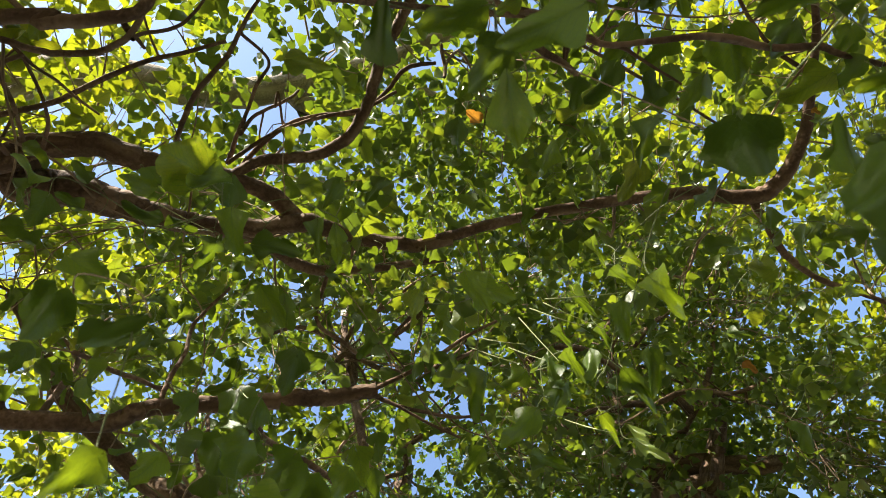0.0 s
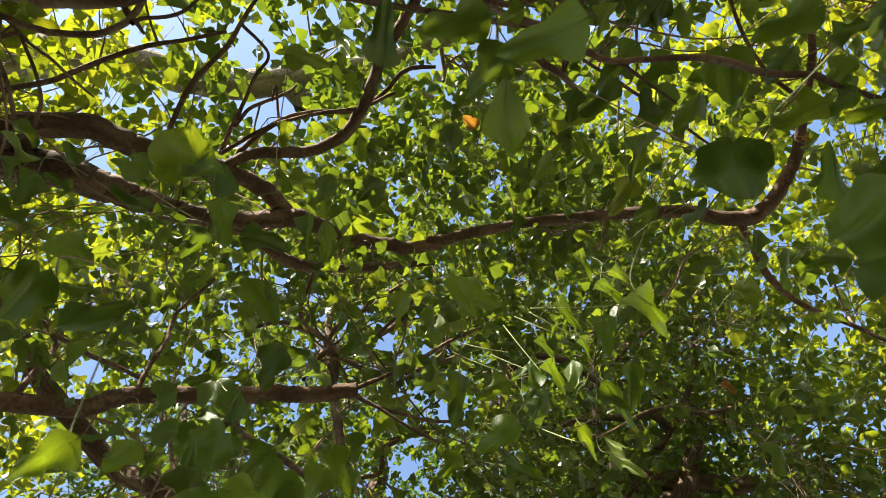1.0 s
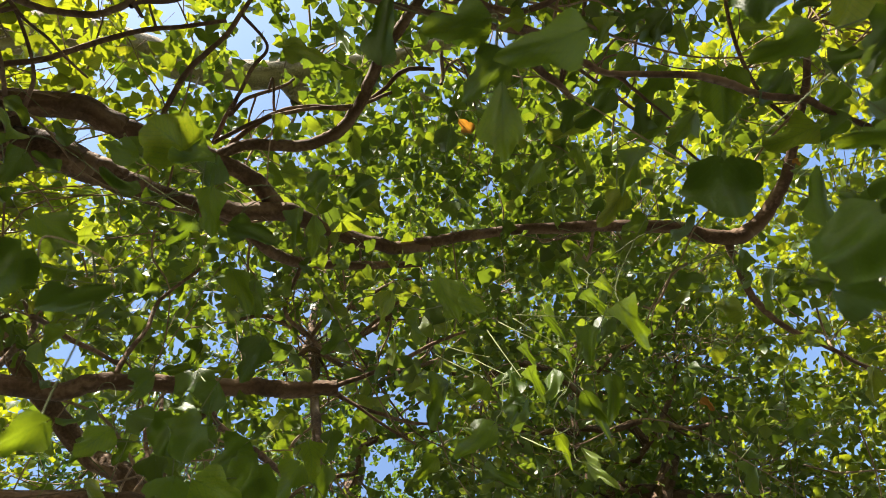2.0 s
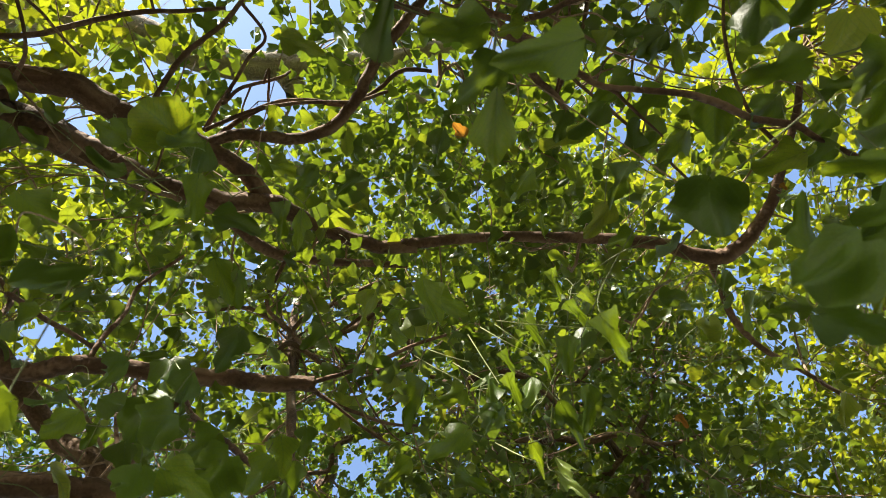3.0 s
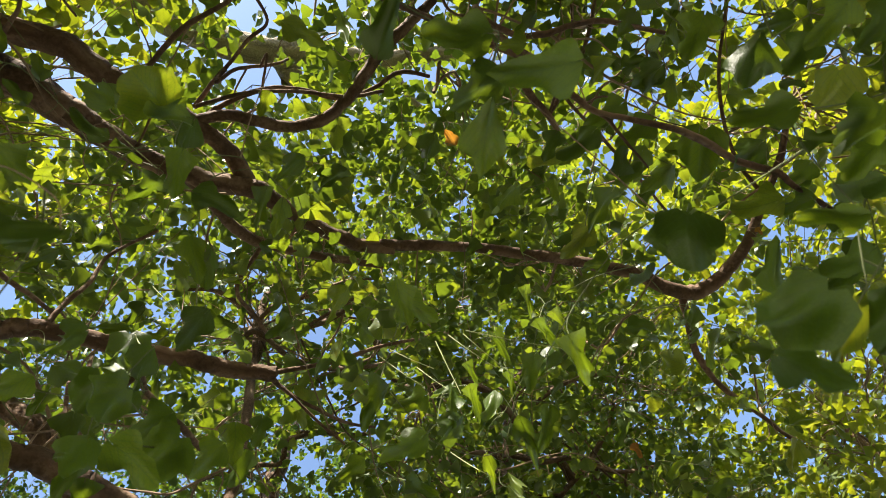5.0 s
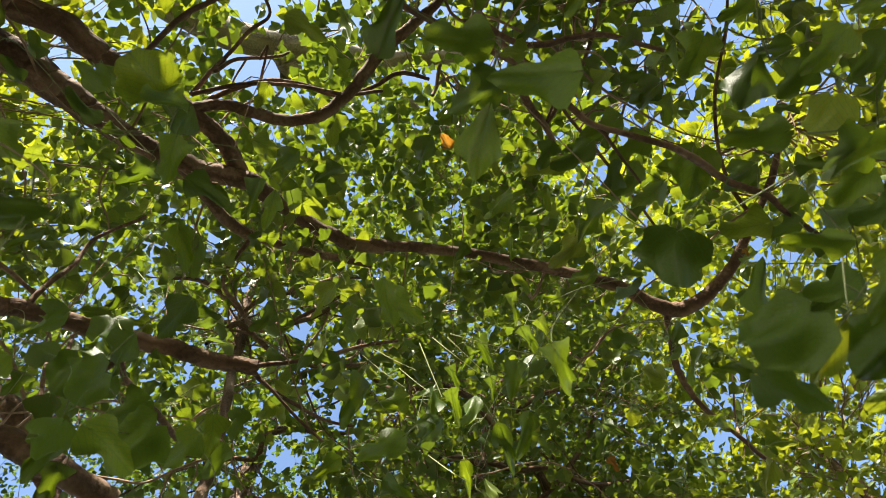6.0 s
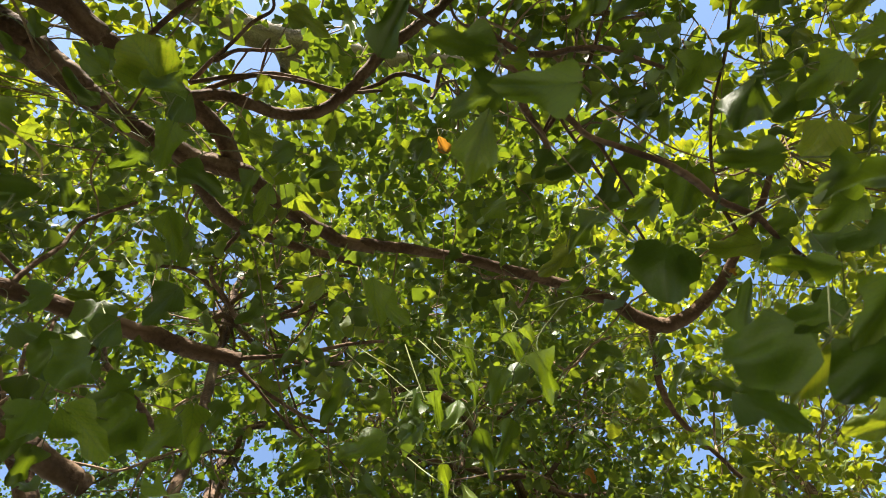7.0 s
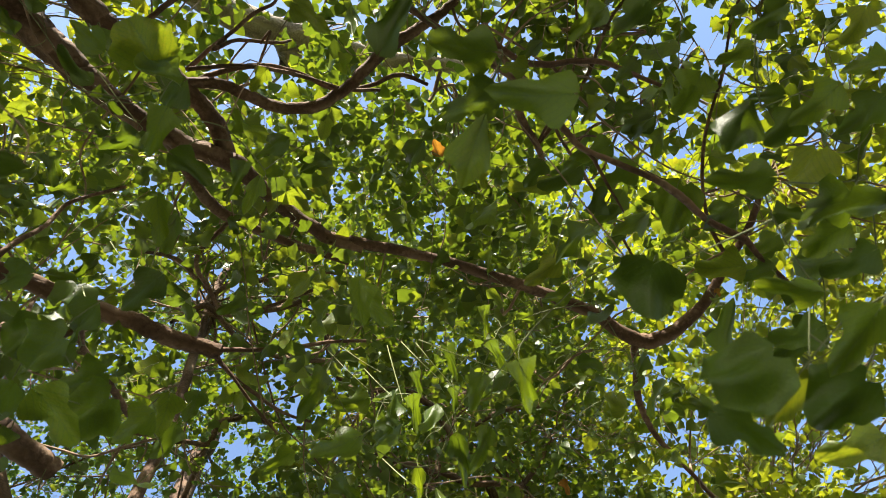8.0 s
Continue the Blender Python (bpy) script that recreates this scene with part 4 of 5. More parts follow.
def leaf_shape(stations, columns, lobe=0.5, fold=0.25, droop=0.25, wave=0.0, seed=0, profile="lobed"):
    """One leaflet, 1 long from its stalk at the origin along +y: broad, three-cornered, with blunt lobes. Verts, triangles, uvs."""
    rnd = np.random.default_rng(seed)
    y = np.linspace(0, 1, stations) ** 0.9
    half = PROFILES[profile] or [0.02, 0.24, 0.48, 0.57, 0.50 - 0.26 * lobe, 0.36 - 0.13 * lobe, 0.31 - 0.03 * lobe, 0.25, 0.13, 0.01]
    broad = np.interp(y, [0, 0.05, 0.15, 0.26, 0.37, 0.5, 0.64, 0.8, 0.93, 1.0], half)
    x = np.linspace(-1, 1, columns)
    ph = rnd.uniform(0, 6.3, 4)
    v, uv = [], []
    for k, (yy, w) in enumerate(zip(y, broad)):
        for xx in x:
            side = w * (1 + 0.11 * math.sin(11 * yy + ph[0] + (2 if xx > 0 else 0)) + 0.05 * math.sin(23 * yy + ph[3]))
            px = xx * side + 0.05 * math.sin(3 * yy + ph[2])
            back = 0.14
            py = yy - back * abs(xx) * (1 - yy) * (1 if yy < 0.3 else 0.3)
            pz = fold * abs(px) - droop * (yy - 0.25) ** 2 + wave * math.sin(7 * py + ph[1]) * abs(px) + wave * 0.6 * math.sin(11 * px + ph[2]) * yy
            v.append((px, py, pz))
            uv.append((0.5 + xx * side, yy))
    f = []
    for i in range(stations - 1):
        for j in range(columns - 1):
            a, b, c, d = i * columns + j, i * columns + j + 1, (i + 1) * columns + j + 1, (i + 1) * columns + j
            f += [(a, b, c), (a, c, d)]
    return np.array(v), np.array(f), np.array(uv)


def plain_leaf(fold, droop, wide):
    """A leaflet of six triangles, for the far parts of the crowns."""
    v = [(0, 0, 0), (0, 0.42, 0.02), (0, 1, -droop), (wide, 0.24, fold), (wide * 0.66, 0.68, fold * 0.5 - droop * 0.4), (-wide * 0.95, 0.2, fold), (-wide * 0.6, 0.7, fold * 0.5 - droop * 0.4)]
    f = [(0, 3, 1), (1, 3, 4), (1, 4, 2), (0, 1, 5), (1, 6, 5), (1, 2, 6)]
    return np.array(v, float), np.array(f), np.array([(0.5 + p[0], p[1]) for p in v])


def three_lobed(fold, droop, wide, notch):
    """A leaflet of ten triangles with two side lobes and a point, for the middle distance."""
    v = [(0, 0, 0), (0, 0.3, 0.03), (0, 0.64, -droop * 0.3), (0, 1, -droop)]
    for sign in (1, -1):
        v += [(sign * wide, 0.2 - 0.04 * sign, fold), (sign * wide * notch, 0.45, fold * 0.6), (sign * wide * 0.55, 0.68 + 0.03 * sign, fold * 0.4 - droop * 0.4)]
    f = [(0, 4, 1), (4, 5, 1), (1, 5, 2), (5, 6, 2), (2, 6, 3), (0, 1, 7), (7, 1, 8), (1, 2, 8), (8, 2, 9), (2, 3, 9)]
    return np.array(v, float), np.array(f), np.array([(0.5 + q[0], q[1]) for q in v])


def turns(normal, heading):
    """Frames (n, 3, 3), columns x, y, z, with z near normal and y along heading as far as it can."""
    z = normal / np.linalg.norm(normal, axis=1)[:, None]
    y = heading - z * np.sum(heading * z, axis=1)[:, None]
    y /= np.linalg.norm(y, axis=1)[:, None] + 1e-9
    return np.stack([np.cross(y, z), y, z], -1)


def spread(shapes, places, frames, sizes, rnd):
    """All the leaflets of one lot as arrays: a random shape of shapes for each place."""
    pick = rnd.integers(0, len(shapes), len(places))
    vs, fs, us, base = [], [], [], 0
    for k, (v, f, uv) in enumerate(shapes):
        i = np.where(pick == k)[0]
        if not len(i):
            continue
        w = np.einsum("nij,vj->nvi", frames[i] * sizes[i][:, None, None], v) + places[i][:, None]
        vs.append(w.reshape(-1, 3))
        fs.append((f[None] + (base + np.arange(len(i)) * len(v))[:, None, None]).reshape(-1, 3))
        us.append(np.broadcast_to(uv, (len(i), *uv.shape)).reshape(-1, 2))
        base += len(i) * len(v)
    return np.vstack(vs), np.vstack(fs), np.vstack(us)


def trifoliate(tips, out, rnd, size):
    """Three leaflets at each stalk tip: places, frames, sizes."""
    n = len(tips)
    up = np.c_[rnd.normal(0, 0.45, (n, 2)), np.ones(n)]
    head = out + rnd.normal(0, 0.5, (n, 3))
    head[:, 2] -= 0.25
    f = turns(up, head)
    places, frames, sizes = [], [], []
    for turn, long in ((0, 1.0), (1.75, 0.85), (-1.75, 0.85)):
        a = turn + rnd.normal(0, 0.2, n)
        y = f[:, :, 1] * np.cos(a)[:, None] + f[:, :, 0] * np.sin(a)[:, None]
        z = f[:, :, 2] + rnd.normal(0, 0.38, (n, 3))
        y = y + np.array([0, 0, -0.3]) * rnd.uniform(0, 1.6, n)[:, None]
        places.append(tips + y * 0.12 * size[:, None])
        frames.append(turns(z, y))
        sizes.append(size * long * rnd.uniform(0.8, 1.15, n))
    return np.vstack(places), np.vstack(frames), np.hstack(sizes)


EYE = np.array([0.02, 0.045, 1.55])  # where one stands below the crowns
CROWN_LOW, CROWN_HIGH = 3.4, 10.5


def thickness(p):
    """How likely a clump is at the points p: patches of dense and thin crown."""
    t = np.array([noise.noise(Vector((x * 0.55, y * 0.55, z * 0.7))) for x, y, z in p])
    t += 0.5 * np.array([noise.noise(Vector((x * 1.7 + 9, y * 1.7, z * 1.7))) for x, y, z in p])
    x, y, z = p.T
    # tops are cut low in an added hollow, and on the open side, to let the sun on to the slope beyond
    top = np.where(y < -1.9, np.minimum(7.5, 5.7 - 0.45 * (y + 1.9)), np.minimum(CROWN_HIGH, np.where(x < 0.3, 6.75, np.where((x > 1.3) & (y < 0.6), 5.6, 6.3)) + 2.2 * np.maximum(0, y)))
    top = np.minimum(top, 10.0 - 1.0 * np.maximum(0, x - 3.0))
    # an unseen dense belt added on the sunny side shades the low leaves
    belt = (np.abs(z - (3.3 - 0.93 * y)) < 0.9) & (y < -0.8) & (y > -5.0)
    top = np.where(belt, 9.0, top)
    # extra clumps, added as a dense shelf, shade the slope below
    line = x - 0.364 * (y - 1.8)
    shelf = (line > 0.9) & (line < 2.3) & (y < 1.9) & (y > 0.3) & (z + 0.99 * y > 6.7) & (z + 0.99 * y < 8.2)
    rim = np.clip((top - z) / 0.8 + 0.5, 0, 1)
    # unseen clumps added behind the camera block more of the sun
    behind = np.clip((-0.3 * (z - 1.55) - 0.15 - y) / 0.5, 0, 1)
    behind = np.where(belt, 1.0, behind * (z < 5.6))
    floor_ = np.where((x < 0.3) & (y < 0.5), 4.9, 4.25)
    low = np.maximum(np.clip((z - floor_) / np.where(y < 1, 0.6, 1.2), 0.05, 1), behind)
    roof = 0.3 * np.clip((y - 1.2) / 0.8, 0, 1) * np.clip((z - 6.0) / 1.0, 0, 1) * np.clip((x - 0.2) / 0.6, 0, 1)
    airy = 1 - 0.3 * np.clip((y - 1.0) / 0.6, 0, 1) * np.clip((0.6 - x) / 0.6, 0, 1)
    # the sunlit crown over the grey limb
    over = 0.35 * np.clip((-0.6 - x) / 0.5, 0, 1) * np.clip((z - 5.6) / 0.6, 0, 1) * (y < 0.6)
    side = 0.25 * np.clip((x - 0.1) / 0.4, 0, 1) * np.clip((1.4 - y) / 0.4, 0, 1)
    return np.clip(np.clip(0.66 + 0.95 * t, 0.03, 1) + behind + roof + side + over + 0.5 * shelf, 0, 1) * rim * low * airy


def grow_crowns():
    rnd = np.random.default_rng(11)
    n = 26500
    r, a = 12.5 * np.sqrt(rnd.uniform(0, 1, n)), rnd.uniform(0, 2 * np.pi, n)
    p = np.c_[0.3 + r * np.cos(a), 2.0 + r * np.sin(a), rnd.uniform(CROWN_LOW, CROWN_HIGH, n)]
    # the crowns round off at the rim
    p = p[p[:, 2] < CROWN_HIGH - 0.03 * ((p[:, 0] - 0.3) ** 2 + (p[:, 1] - 2.0) ** 2)]
    p = p[rnd.uniform(0, 1, len(p)) < thickness(p)]
    p = p[np.linalg.norm(p - EYE, axis=1) > 1.9]
    p = p[~is_open(p, 0.6)]
    feet = np.array([FOOT[t] for t in FOOT])
    # reach is tuned so that the darkened leaf lies where shade should fall
    reach = np.array([0.85, 1.0, 0.95, 1.0, 0.85, 0.85])
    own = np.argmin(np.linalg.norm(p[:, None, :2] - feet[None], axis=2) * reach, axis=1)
    small = [three_lobed(fold, droop, wide, notch) for fold, droop, wide, notch in ((0.1, 0.25, 0.55, 0.62), (0.22, 0.1, 0.48, 0.75), (-0.1, 0.4, 0.58, 0.6), (0.15, 0.05, 0.5, 0.85), (0.05, 0.5, 0.52, 0.7))]
    tiny = [plain_leaf(fold, droop, wide) for fold, droop, wide in ((0.08, 0.2, 0.5), (0.2, 0.1, 0.42), (-0.08, 0.3, 0.52), (0.14, 0.0, 0.46))]
    fine = [leaf_shape(7, 5, lobe, fold, droop, 0.12, k) for k, (lobe, fold, droop) in enumerate(((0.2, 0.15, 0.3), (0.7, 0.4, 0.3), (0.5, -0.15, 0.6), (0.9, 0.25, 0.2), (0.4, 0.1, 0.8)))]
    line_points = np.vstack([l[::3, :3] for _, l in BOUGHS])
    for k, t in enumerate(FOOT):
        mine = p[own == k]
        if not len(mine):
            continue
        outer = np.hypot(mine[:, 0] - 0.3, mine[:, 1] - 2.8) > 7.0
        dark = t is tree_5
        # fewer and larger leaves far out and on the sunny side: unseen, for shade
        back = ~outer & (mine[:, 1] < -1.3)
        near = ~outer & ~back
        counts = np.where(outer, 5, np.where(back, 8, 36 if dark else 18))
        c = np.repeat(mine, counts, axis=0)
        grow = np.repeat(np.where(outer, 1.7, np.where(back, 1.4, 0.62 if dark else 1.0)), counts)
        off = rnd.normal(0, 1, (len(c), 3)) * np.array([0.22, 0.22, 0.15])
        tips = c + off
        ok = ~is_open(tips, 0.68) & (np.linalg.norm(tips - EYE, axis=1) > 1.5) & (tips[:, 2] > 2.9)
        tips, off, grow = tips[ok], off[ok], grow[ok]
        pl, fr, sz = trifoliate(tips, off, rnd, rnd.uniform(0.062, 0.118, len(tips)) * grow)
        far = np.linalg.norm(pl - EYE, axis=1)
        for sel, shapes in (((far < 3.4) & (pl[:, 1] > -1.2), fine), ((far >= 3.4) & (far < 6.2) & (pl[:, 1] > -1.2), small), ((far >= 6.2) | (pl[:, 1] <= -1.2), tiny)):
            if sel.any():
                v, f, uv = spread(shapes, pl[sel], fr[sel], sz[sel], rnd)
                ob = new("crown", mesh_from("crown", v, f, LEAF_DARK if dark else LEAF_SHADED if t in (tree_3, tree_4) else LEAF, uv))
                under(ob, t)
                tagged(ob, "small dark green leaves" if dark else "broad three-cornered yellow-green leaves", kind="stuff")
        # a twig to every clump, from inside the crown, and its finer side twigs
        vs, qs, us, base = [], [], [], 0
        for q in mine[near]:
            d = np.linalg.norm(line_points - q, axis=1)
            src = line_points[np.argmin(d)]
            way = src - q
            far = np.linalg.norm(way)
            way = way / (far + 1e-6) * min(far, rnd.uniform(0.7, 1.5))
            b = q + way
            mid = (q + b) / 2 + rnd.normal(0, 0.13, 3) + np.array([0, 0, -0.08])
            thick = rnd.uniform(0.004, 0.011)
            ln = spline([(*b, thick), (*(b * 0.6 + mid * 0.4 + rnd.normal(0, 0.05, 3)), thick * 0.9), (*mid, thick * 0.75), (*q, thick * 0.45)], 3)
            lines = [ln]
            for _ in range(3 if np.linalg.norm(q - EYE) < 6.5 else 1):
                s = ln[rnd.integers(3, len(ln) - 1)]
                e = q + rnd.normal(0, 0.28, 3)
                m = (s[:3] + e) / 2 + rnd.normal(0, 0.06, 3)
                lines.append(spline([(*s[:3], thick * 0.45), (*m, thick * 0.35), (*e, 0.0015)], 3))
            for ln in lines:
                if is_open(ln[:, :3], 0.9).any():
                    continue
                v, f, uv = tube(ln, 4 if len(ln) > 8 else 3, caps=False)
                vs.append(v)
                qs.append(f + base)
                us.append(uv)
                base += len(v)
        if not vs:
            continue
        ob = new("twig_growth", mesh_from("twig_growth", np.vstack(vs), np.vstack(qs), TWIG, np.vstack(us)))
        under(ob, t)
        tagged(ob, "thin brown twigs", kind="stuff")


def grow_branches():
    """Winding bare branches inside the crowns, each from a bough of its tree."""
    rnd = np.random.default_rng(21)
    boughs = list(BOUGHS)
    for t, count, low in ((tree_1, 46, 3.6), (tree_3, 26, 5.0), (tree_4, 30, 5.0), (tree_5, 20, 5.5), (tree_2, 16, 6.6)):
        rows = np.vstack([l for o, l in boughs if o is t])
        rows = rows[(rows[:, 2] > low) & (np.hypot(rows[:, 0], rows[:, 1] - 2) < 4.5)]
        for _ in range(count):
            s = rows[rnd.integers(len(rows))]
            r = min(s[3] * 0.7, rnd.uniform(0.007, 0.017))
            way = np.array([rnd.normal(0, 1), rnd.normal(0, 1), rnd.uniform(0.1, 1.3)])
            way /= np.linalg.norm(way)
            p, line, steps = s[:3].copy(), [(*s[:3], r)], rnd.integers(5, 9)
            for k in range(steps):
                way = way + rnd.normal(0, 0.33, 3) + np.array([0, 0, 0.05])
                way /= np.linalg.norm(way)
                p = p + way * rnd.uniform(0.22, 0.42)
                line.append((*p, max(0.003, r * (1 - 0.8 * (k + 1) / steps))))
            line = spline(line, 5)
            if is_open(line[:, :3], 0.8).any() or np.linalg.norm(line[:, :3] - EYE, axis=1).min() < 1.9:
                continue
            ob = new("branch", tube_mesh("branch", line, 7, GREY_BARK if t is tree_2 else BARK, 0.07, int(rnd.integers(999))))
            under(ob, t, nearest_host(t, s[:3]))
            BOUGHS.append((t, line))


def grow_twigs(tree_, seed, count, low, high, thick, stride):
    """Thin bare twigs that wind about below a crown."""
    rnd = np.random.default_rng(seed)
    rows = np.vstack([l for o, l in BOUGHS if o is tree_])
    rows = rows[(rows[:, 2] > low) & (rows[:, 2] < high) & (np.abs(rows[:, 0]) < 2.2)]
    for _ in range(count):
        s = rows[rnd.integers(len(rows))]
        r = min(s[3] * 0.6, rnd.uniform(*thick))
        way = np.array([rnd.normal(0, 1), rnd.normal(0, 1), rnd.uniform(-0.1, 0.8)])
        way /= np.linalg.norm(way)
        p, line, steps = s[:3].copy(), [(*s[:3], r)], rnd.integers(4, 9)
        for k in range(steps):
            way = way + rnd.normal(0, 0.3, 3) + np.array([0, 0, 0.03])
            way /= np.linalg.norm(way)
            p = p + way * rnd.uniform(*stride)
            line.append((*p, max(0.0016, r * (1 - 0.75 * (k + 1) / steps))))
        line = spline(line, 4)
        if is_open(line[:, :3], 0.6).any() or np.linalg.norm(line[:, :3] - EYE, axis=1).min() < 1.7:
            continue
        under(new("twig", tube_mesh("twig", line, 5, TWIG, 0.05, int(rnd.integers(999)))), tree_, nearest_host(tree_, s[:3]))


grow_branches()
grow_twigs(tree_1, 33, 150, 3.3, 9.0, (0.003, 0.007), (0.12, 0.26))
grow_twigs(tree_3, 34, 110, 4.6, 7.2, (0.006, 0.012), (0.14, 0.3))
grow_crowns()


# ---- the low leaves of the near tree, one by one ----
def low_shapes():
    made = []
    for k, (lobe, fold, droop, wave) in enumerate(((0.7, 0.3, 0.3, 0.2), (0.95, 0.4, 0.2, 0.24), (0.5, -0.25, 0.4, 0.22), (1.0, 0.25, 0.1, 0.2), (0.8, 0.5, 0.6, 0.25))):
        made.append(leaf_shape(15, 11, lobe, fold, droop, wave, 40 + k))
    for k in range(2):  # folded leaves, narrow at the stalk and broad at the far end
        v, f, uv = leaf_shape(15, 11, 0.1, 0.25, 0.3, 0.12, 50 + k)
        v = v.copy()
        v[:, 1] = 1 - v[:, 1]
        made.append((v, f[:, ::-1], uv))
    made.append(leaf_shape(17, 11, 0.3, 0.35, 0.35, 0.2, 60, "rhomb"))
    made.append(leaf_shape(17, 13, 0.3, 0.2, 0.3, 0.25, 61, "round"))
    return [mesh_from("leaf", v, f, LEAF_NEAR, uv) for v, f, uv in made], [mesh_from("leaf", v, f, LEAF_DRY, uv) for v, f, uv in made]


FRESH, DRY = low_shapes()
LOW = []  # (leaf, where its stalk begins, the way behind it)


def low_leaf(base, tip, up, width, shape, stuff=None):
    base, tip, up = Vector(base), Vector(tip), Vector(up).normalized()
    y = tip - base
    long = y.length
    y.normalize()
    z = (up - y * up.dot(y)).normalized()
    x = y.cross(z)
    m = Matrix((x * long * width, y * long, z * long)).transposed().to_4x4()
    m.translation = base
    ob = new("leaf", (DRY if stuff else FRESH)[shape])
    under(ob, tree_1)
    ob.matrix_basis = m
    if stuff:
        tagged(ob, "dry orange-brown leaf")
    LOW.append((ob, np.array(base), np.array(up)))
    return ob


def petiole(a, b):
    """A long straight pale leaf stalk."""
    a, b = np.array(a), np.array(b)
    mid = (a + b) / 2 + np.array([0, 0, -0.006])
    under(new("petiole", tube_mesh("petiole", spline([(*a, 0.0016), (*mid, 0.0013), (*b, 0.0011)], 6), 6, PALE_STALK)), tree_1)


low_leaf((-0.153, -0.044, 2.974), (-0.071, 0.006, 2.954), (-0.12, 0.05, 0.99), 0.58, 1)
low_leaf((-0.354, 0.099, 2.684), (-0.379, 0.026, 2.646), (-0.36, 0.15, 0.92), 1.11, 8)
low_leaf((-0.324, 0.123, 2.718), (-0.378, 0.095, 2.625), (-0.46, 0.39, 0.79), 0.41, 2)
low_leaf((-0.406, 0.154, 3.051), (-0.434, 0.221, 2.937), (-0.60, -0.08, 0.79), 0.70, 0)
low_leaf((-0.346, 0.191, 2.731), (-0.365, 0.266, 2.648), (-0.30, -0.01, 0.95), 0.50, 2)
low_leaf((-0.645, 0.063, 3.181), (-0.547, 0.119, 3.074), (-0.43, -0.24, 0.87), 0.23, 3)
low_leaf((-0.596, 0.101, 3.087), (-0.590, 0.044, 2.939), (-0.53, -0.09, 0.84), 0.42, 1)
low_leaf((-0.549, 0.162, 2.903), (-0.607, 0.105, 2.907), (-0.79, 0.12, 0.61), 0.53, 0)
low_leaf((-0.746, 0.221, 3.461), (-0.710, 0.298, 3.481), (-0.82, 0.16, 0.55), 0.55, 4)
low_leaf((-0.631, 0.151, 2.678), (-0.595, 0.224, 2.652), (-0.80, 0.03, 0.60), 0.89, 2)
low_leaf((-0.625, 0.332, 3.369), (-0.726, 0.381, 3.407), (-0.17, -0.18, 0.97), 0.69, 0)
low_leaf((-0.061, -0.104, 3.683), (-0.033, -0.010, 3.576), (0.09, 0.47, 0.88), 0.46, 4)
low_leaf((0.070, -0.059, 2.623), (0.035, 0.031, 2.583), (-0.10, -0.06, 0.99), 0.52, 5)
low_leaf((0.203, 0.011, 2.536), (0.100, 0.008, 2.521), (0.14, 0.14, 0.98), 0.72, 1)
low_leaf((-0.369, 0.289, 2.862), (-0.296, 0.346, 2.885), (-0.18, -0.04, 0.98), 0.67, 0)
low_leaf((-0.232, 0.300, 2.882), (-0.277, 0.400, 2.945), (-0.30, -0.28, 0.91), 0.36, 3)
low_leaf((-0.231, 0.364, 3.068), (-0.246, 0.448, 2.995), (0.01, -0.12, 0.99), 0.48, 4)
low_leaf((-0.081, 0.334, 3.289), (-0.159, 0.383, 3.310), (-0.26, -0.36, 0.90), 0.71, 1)
low_leaf((0.182, 0.259, 3.292), (0.124, 0.329, 3.145), (-0.07, 0.02, 1.00), 0.37, 0)
low_leaf((-0.216, 0.309, 3.443), (-0.276, 0.339, 3.271), (-0.16, 0.12, 0.98), 0.36, 1)
low_leaf((0.179, 0.073, 2.344), (0.257, 0.060, 2.270), (0.72, 0.12, 0.68), 0.58, 5)
low_leaf((0.219, 0.079, 2.523), (0.128, 0.119, 2.500), (-0.02, -0.17, 0.98), 0.68, 0)
low_leaf((0.182, 0.117, 2.409), (0.149, 0.209, 2.352), (0.05, 0.17, 0.98), 0.54, 7)
low_leaf((0.666, 0.075, 3.237), (0.651, 0.147, 3.303), (0.10, -0.31, 0.95), 0.67, 3)
low_leaf((0.600, 0.046, 2.444), (0.567, 0.121, 2.427), (0.52, 0.23, 0.82), 0.82, 7)
low_leaf((0.756, 0.051, 2.539), (0.712, 0.108, 2.547), (0.60, 0.05, 0.80), 0.89, 0)
low_leaf((0.555, 0.132, 2.289), (0.481, 0.151, 2.312), (0.51, 0.19, 0.84), 0.63, 1)
low_leaf((1.501, 0.194, 3.671), (1.603, 0.204, 3.708), (0.40, -0.36, 0.84), 0.43, 2)
low_leaf((0.895, 0.105, 3.377), (0.772, 0.155, 3.333), (0.71, -0.15, 0.69), 0.61, 0)
low_leaf((0.928, 0.142, 3.358), (0.896, 0.235, 3.301), (0.16, 0.11, 0.98), 0.55, 4)
low_leaf((0.508, 0.313, 2.437), (0.487, 0.394, 2.400), (0.19, 0.45, 0.87), 1.13, 8)
low_leaf((1.167, 0.502, 3.149), (1.039, 0.532, 3.192), (0.83, 0.38, 0.41), 0.74, 2)
low_leaf((1.435, 0.745, 3.570), (1.444, 0.844, 3.672), (-0.18, 0.19, 0.97), 0.51, 1)
low_leaf((0.743, 0.410, 2.562), (0.709, 0.477, 2.490), (0.35, 0.21, 0.91), 0.43, 5)
low_leaf((0.827, 0.270, 2.453), (0.718, 0.299, 2.405), (0.33, 0.85, 0.42), 0.59, 0)
low_leaf((0.624, 0.267, 2.229), (0.545, 0.268, 2.247), (0.60, 0.42, 0.68), 0.48, 3)
low_leaf((0.781, 0.378, 2.383), (0.738, 0.430, 2.422), (0.54, 0.64, 0.55), 0.89, 1)
